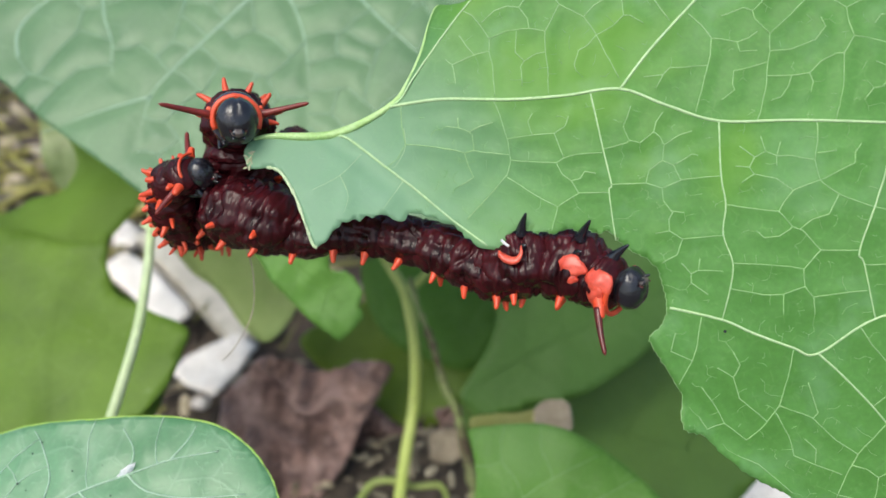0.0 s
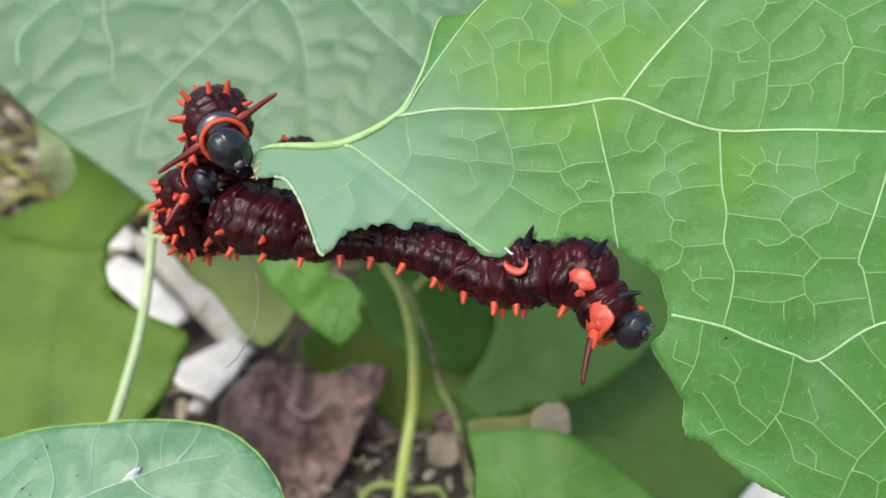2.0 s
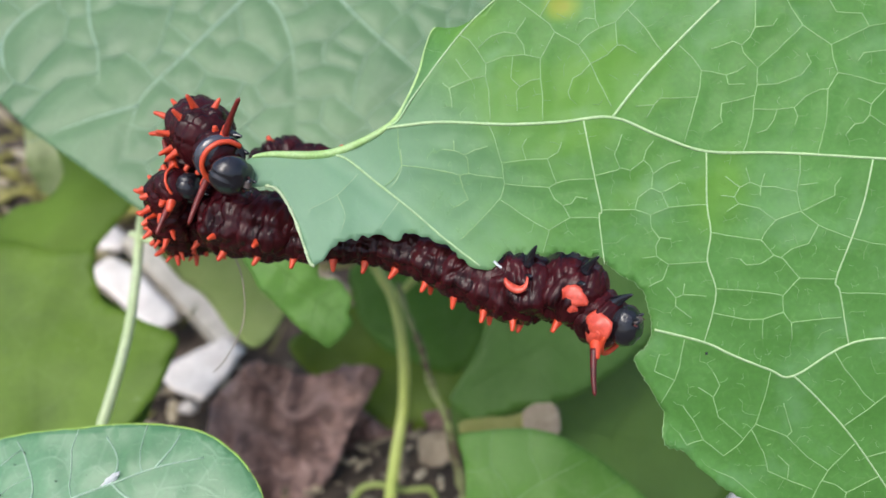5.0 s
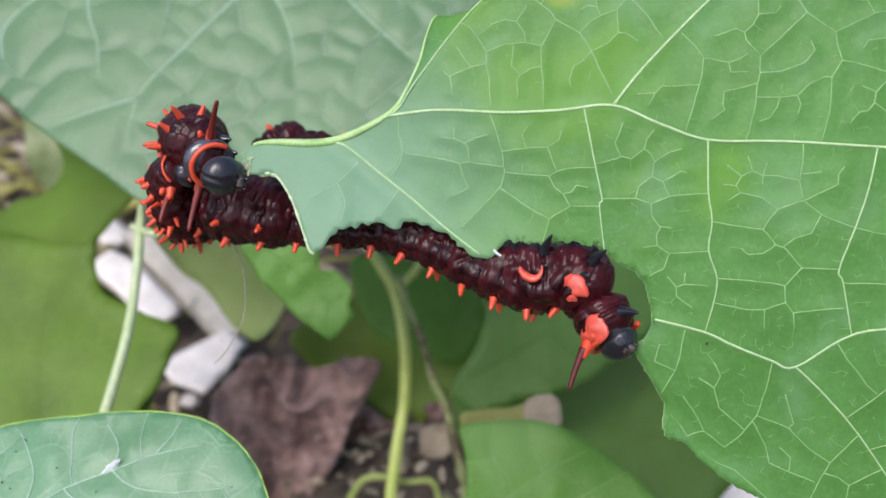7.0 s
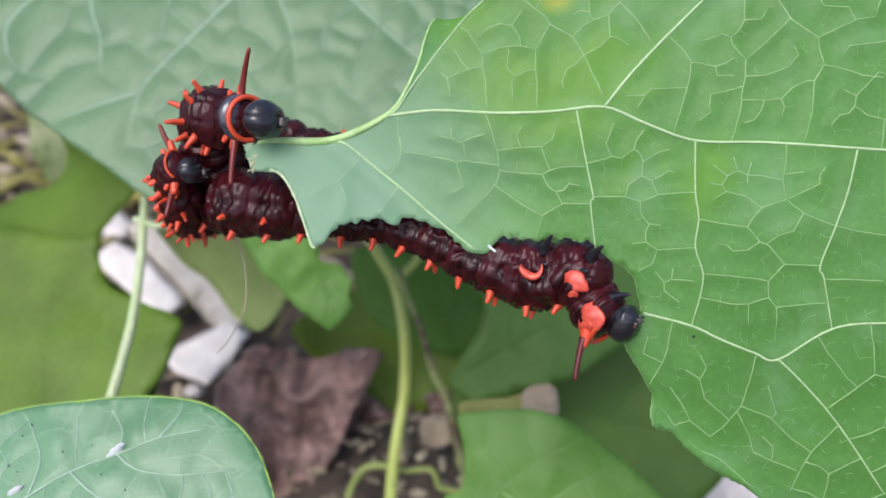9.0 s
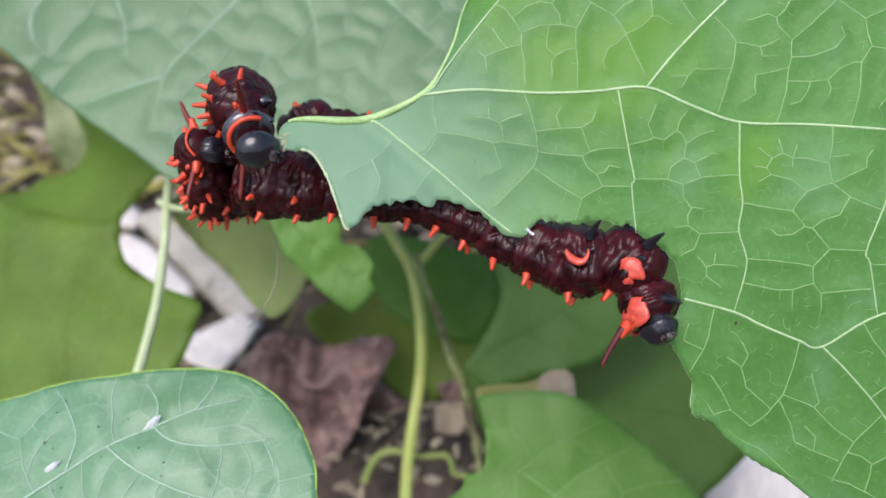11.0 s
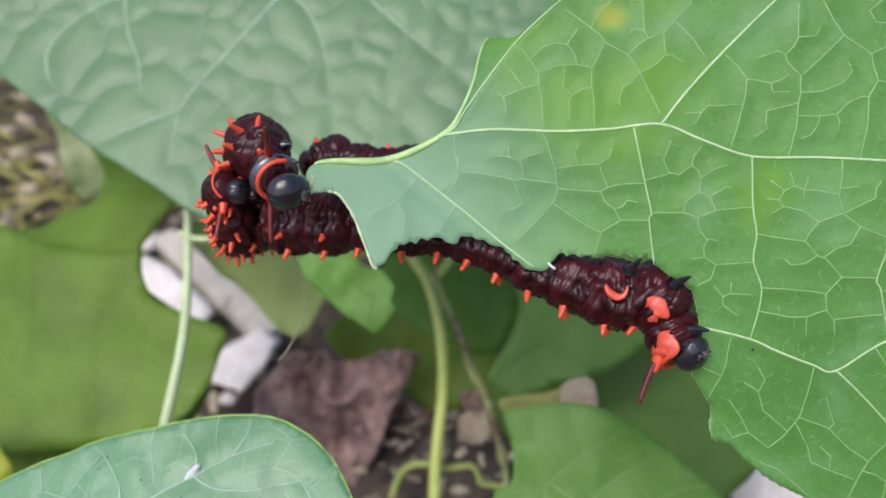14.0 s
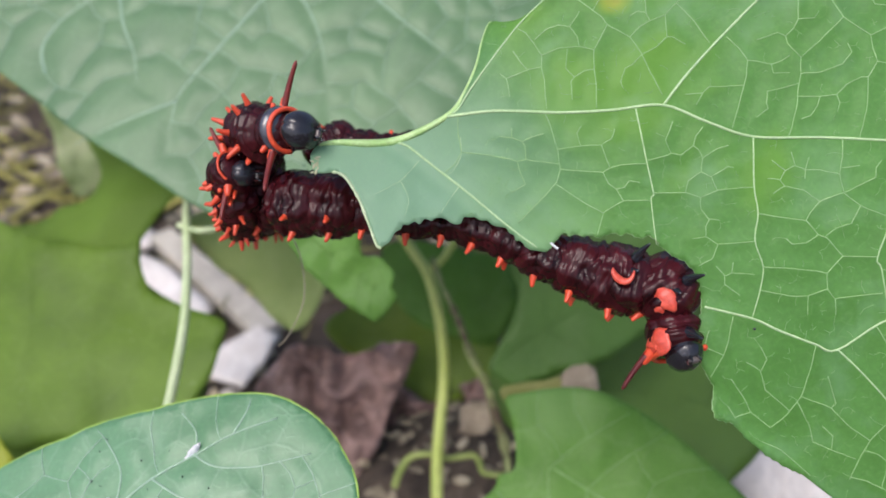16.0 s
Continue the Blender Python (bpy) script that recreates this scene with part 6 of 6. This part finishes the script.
def upper_chain(t):
    s = min(t / 12.0, 1.0)
    head, body = along(UPPER_HEAD, t), along(UPPER_BODY, t)
    rear = [lerp(a, b, s) for a, b in zip(UPPER_REAR_START, UPPER_REAR_END)]
    out = body - head
    first = head + out * 0.42 + Vector((-0.2, 0.6, 0.3))
    second = head + out * 0.85 + Vector((-0.2, 0.9, 0.4))
    third = body + Vector((-0.3, 2.4, 0.3))
    fourth = body + Vector((-0.8, 4.6, -2.9))
    fifth = body + Vector((0.6, 7.6, -5.6))
    return [head, first, second, third, fourth, fifth] + rear[2:]


def upper_back(t, i, chain):
    if i < 4:
        ts = (0.0, 0.5, 1.5, 3.0, 6.5, 8.5, 11.0, 15.0, 16.0)
        ways = ((0, -0.1, -0.3, -0.45, -0.7, -0.6, -0.88, -0.88, -0.5), (-0.2, -0.4, -0.6, -0.8, -0.65, -0.75, -0.4, -0.4, -0.8), (1, 0.9, 0.7, 0.35, -0.05, 0.1, -0.2, -0.2, 0.2))
        return tuple(float(np.interp(t, ts, v)) for v in ways)
    return lerp((-0.3, -0.5, 0.8), (0.0, 0.2, 1.0), min((i - 4) / 3, 1))


def side_chain(t):
    s = min(t / 12.0, 1.0)
    return [lerp(a, b, s) for a, b in zip(SIDE_START, SIDE_END)]


def side_back(t, i, chain):
    first = lerp((-0.6, -0.5, 0.6), (-0.62, -0.75, 0.15), min(t / 8.0, 1.0))
    return lerp(first, (-0.9, -0.3, -0.3), min(i / 4, 1))


def build_caterpillars():
    feeder = caterpillar("dark maroon caterpillar with coral red tubercles eating the leaf edge",
                         [2.75, 3.65, 3.6, 3.15, 2.75, 2.6, 2.45, 2.35, 2.25, 2.6, 3.5, 3.6, 2.8],
                         [2.2, 3.5, 3.9, 3.6, 3.3, 3.4, 3.6, 3.7, 3.7, 3.8, 3.6, 3.6, 3.4], 1.78, 1.0, (-1, 1), (168, 143), belly_spikes,
                         pads=((0, 120, 1.15, 1.35), (0, 92, 1.1, 0.8), (1, 122, 0.95, 1.25), (1, 104, 0.6, 0.7), (2, 138, 0.0, 1.0)), shield=False, horn_at=86, base=1.8, lean=34)
    upper = caterpillar("dark maroon caterpillar with red tubercles, arched, biting the leaf tip",
                        [2.3, 3.0, 3.4, 3.3, 2.7, 2.2, 2.0, 1.9, 1.9, 1.8],
                        [2.2, 2.9, 3.3, 3.6, 3.6, 3.4, 3.2, 3.2, 3.2, 3.2], 1.85, 4.0, (-1, 1), (-152, 148), back_spikes, wrinkle=0.11)
    side = caterpillar("dark maroon caterpillar with red tubercles, curled beside the others",
                       [1.9, 2.25, 2.5, 2.6, 2.6, 2.4, 2.2],
                       [2.0, 2.6, 2.9, 3.0, 3.1, 3.1, 3.1], 1.35, 7.0, (-1, 1), (-150, 150), dense_spikes, shield=False, ring=0.14, horn_tip=-28, wrinkle=0.075)
    return feeder, upper, side


ground()
litter()
dead_grass()
rear_leaf()
NEAR = near_leaf()
small_leaves()
stems()
dry_leaf()
scraps()
wood_and_stones()
BITTEN = bitten_leaf()
FEEDER, UPPER, SIDE = build_caterpillars()


NEAR_SWAY = [
    (0, -0.00, -0.00, 0.00, -0.00),
    (0.5, 0.17, -0.47, 0.42, -0.69),
    (1, -0.16, -0.35, 0.58, -0.43),
    (1.5, 0.26, -0.53, 0.22, -0.30),
    (2, 0.29, -0.92, 0.55, -0.17),
    (2.5, 0.72, -1.50, 0.74, -0.53),
    (3, 0.04, -0.85, 0.63, -0.26),
    (3.5, 0.18, -1.23, 0.75, -0.54),
    (4, -0.06, -0.85, 0.79, -0.56),
    (6.5, -0.55, -0.85, 0.62, -0.56),
    (7, -0.54, -0.85, 1.09, -0.56),
    (7.5, -0.24, -0.85, 0.80, -0.56),
    (8, -0.26, -0.85, 0.92, -0.56),
    (8.5, -0.51, -0.85, 1.24, -0.56),
    (11, 0.82, -3.93, 2.16, -3.06),
    (11.5, 0.56, -3.15, 2.27, -3.38),
    (12, 0.89, -3.99, 2.44, -3.98),
    (12.5, 0.47, -4.87, 2.50, -4.47),
    (13, 0.90, -5.59, 2.46, -4.13),
    (13.5, 0.28, -6.65, 2.11, -4.28),
    (14, 0.81, -3.80, 0.96, -5.03),
    (14.5, -0.02, -4.52, 2.40, -7.11),
    (15, 0.98, -3.35, 1.18, -5.69),
    (15.5, 0.75, -3.44, 0.74, -5.07),
    (16, 0.61, -3.88, 1.62, -5.94),
]


def motions():
    pivot = Vector((-29.3, 78.0, -24.7)) * MM
    walk(NEAR, [(t, BASE @ Matrix.Translation(pivot + Vector((x, y, z)) * MM) @ pose(0, 0, 0, 0, turn, 0) @ Matrix.Translation(-pivot)) for t, x, y, z, turn in NEAR_SWAY])
    for swaying in (BITTEN, FEEDER[0], UPPER[0], SIDE[0]):
        walk(swaying, SWAY_ROWS)
    key_chain(FEEDER[1], feeder_chain, feeder_back)
    key_chain(UPPER[1], upper_chain, upper_back)
    key_chain(SIDE[1], side_chain, side_back)


motions()
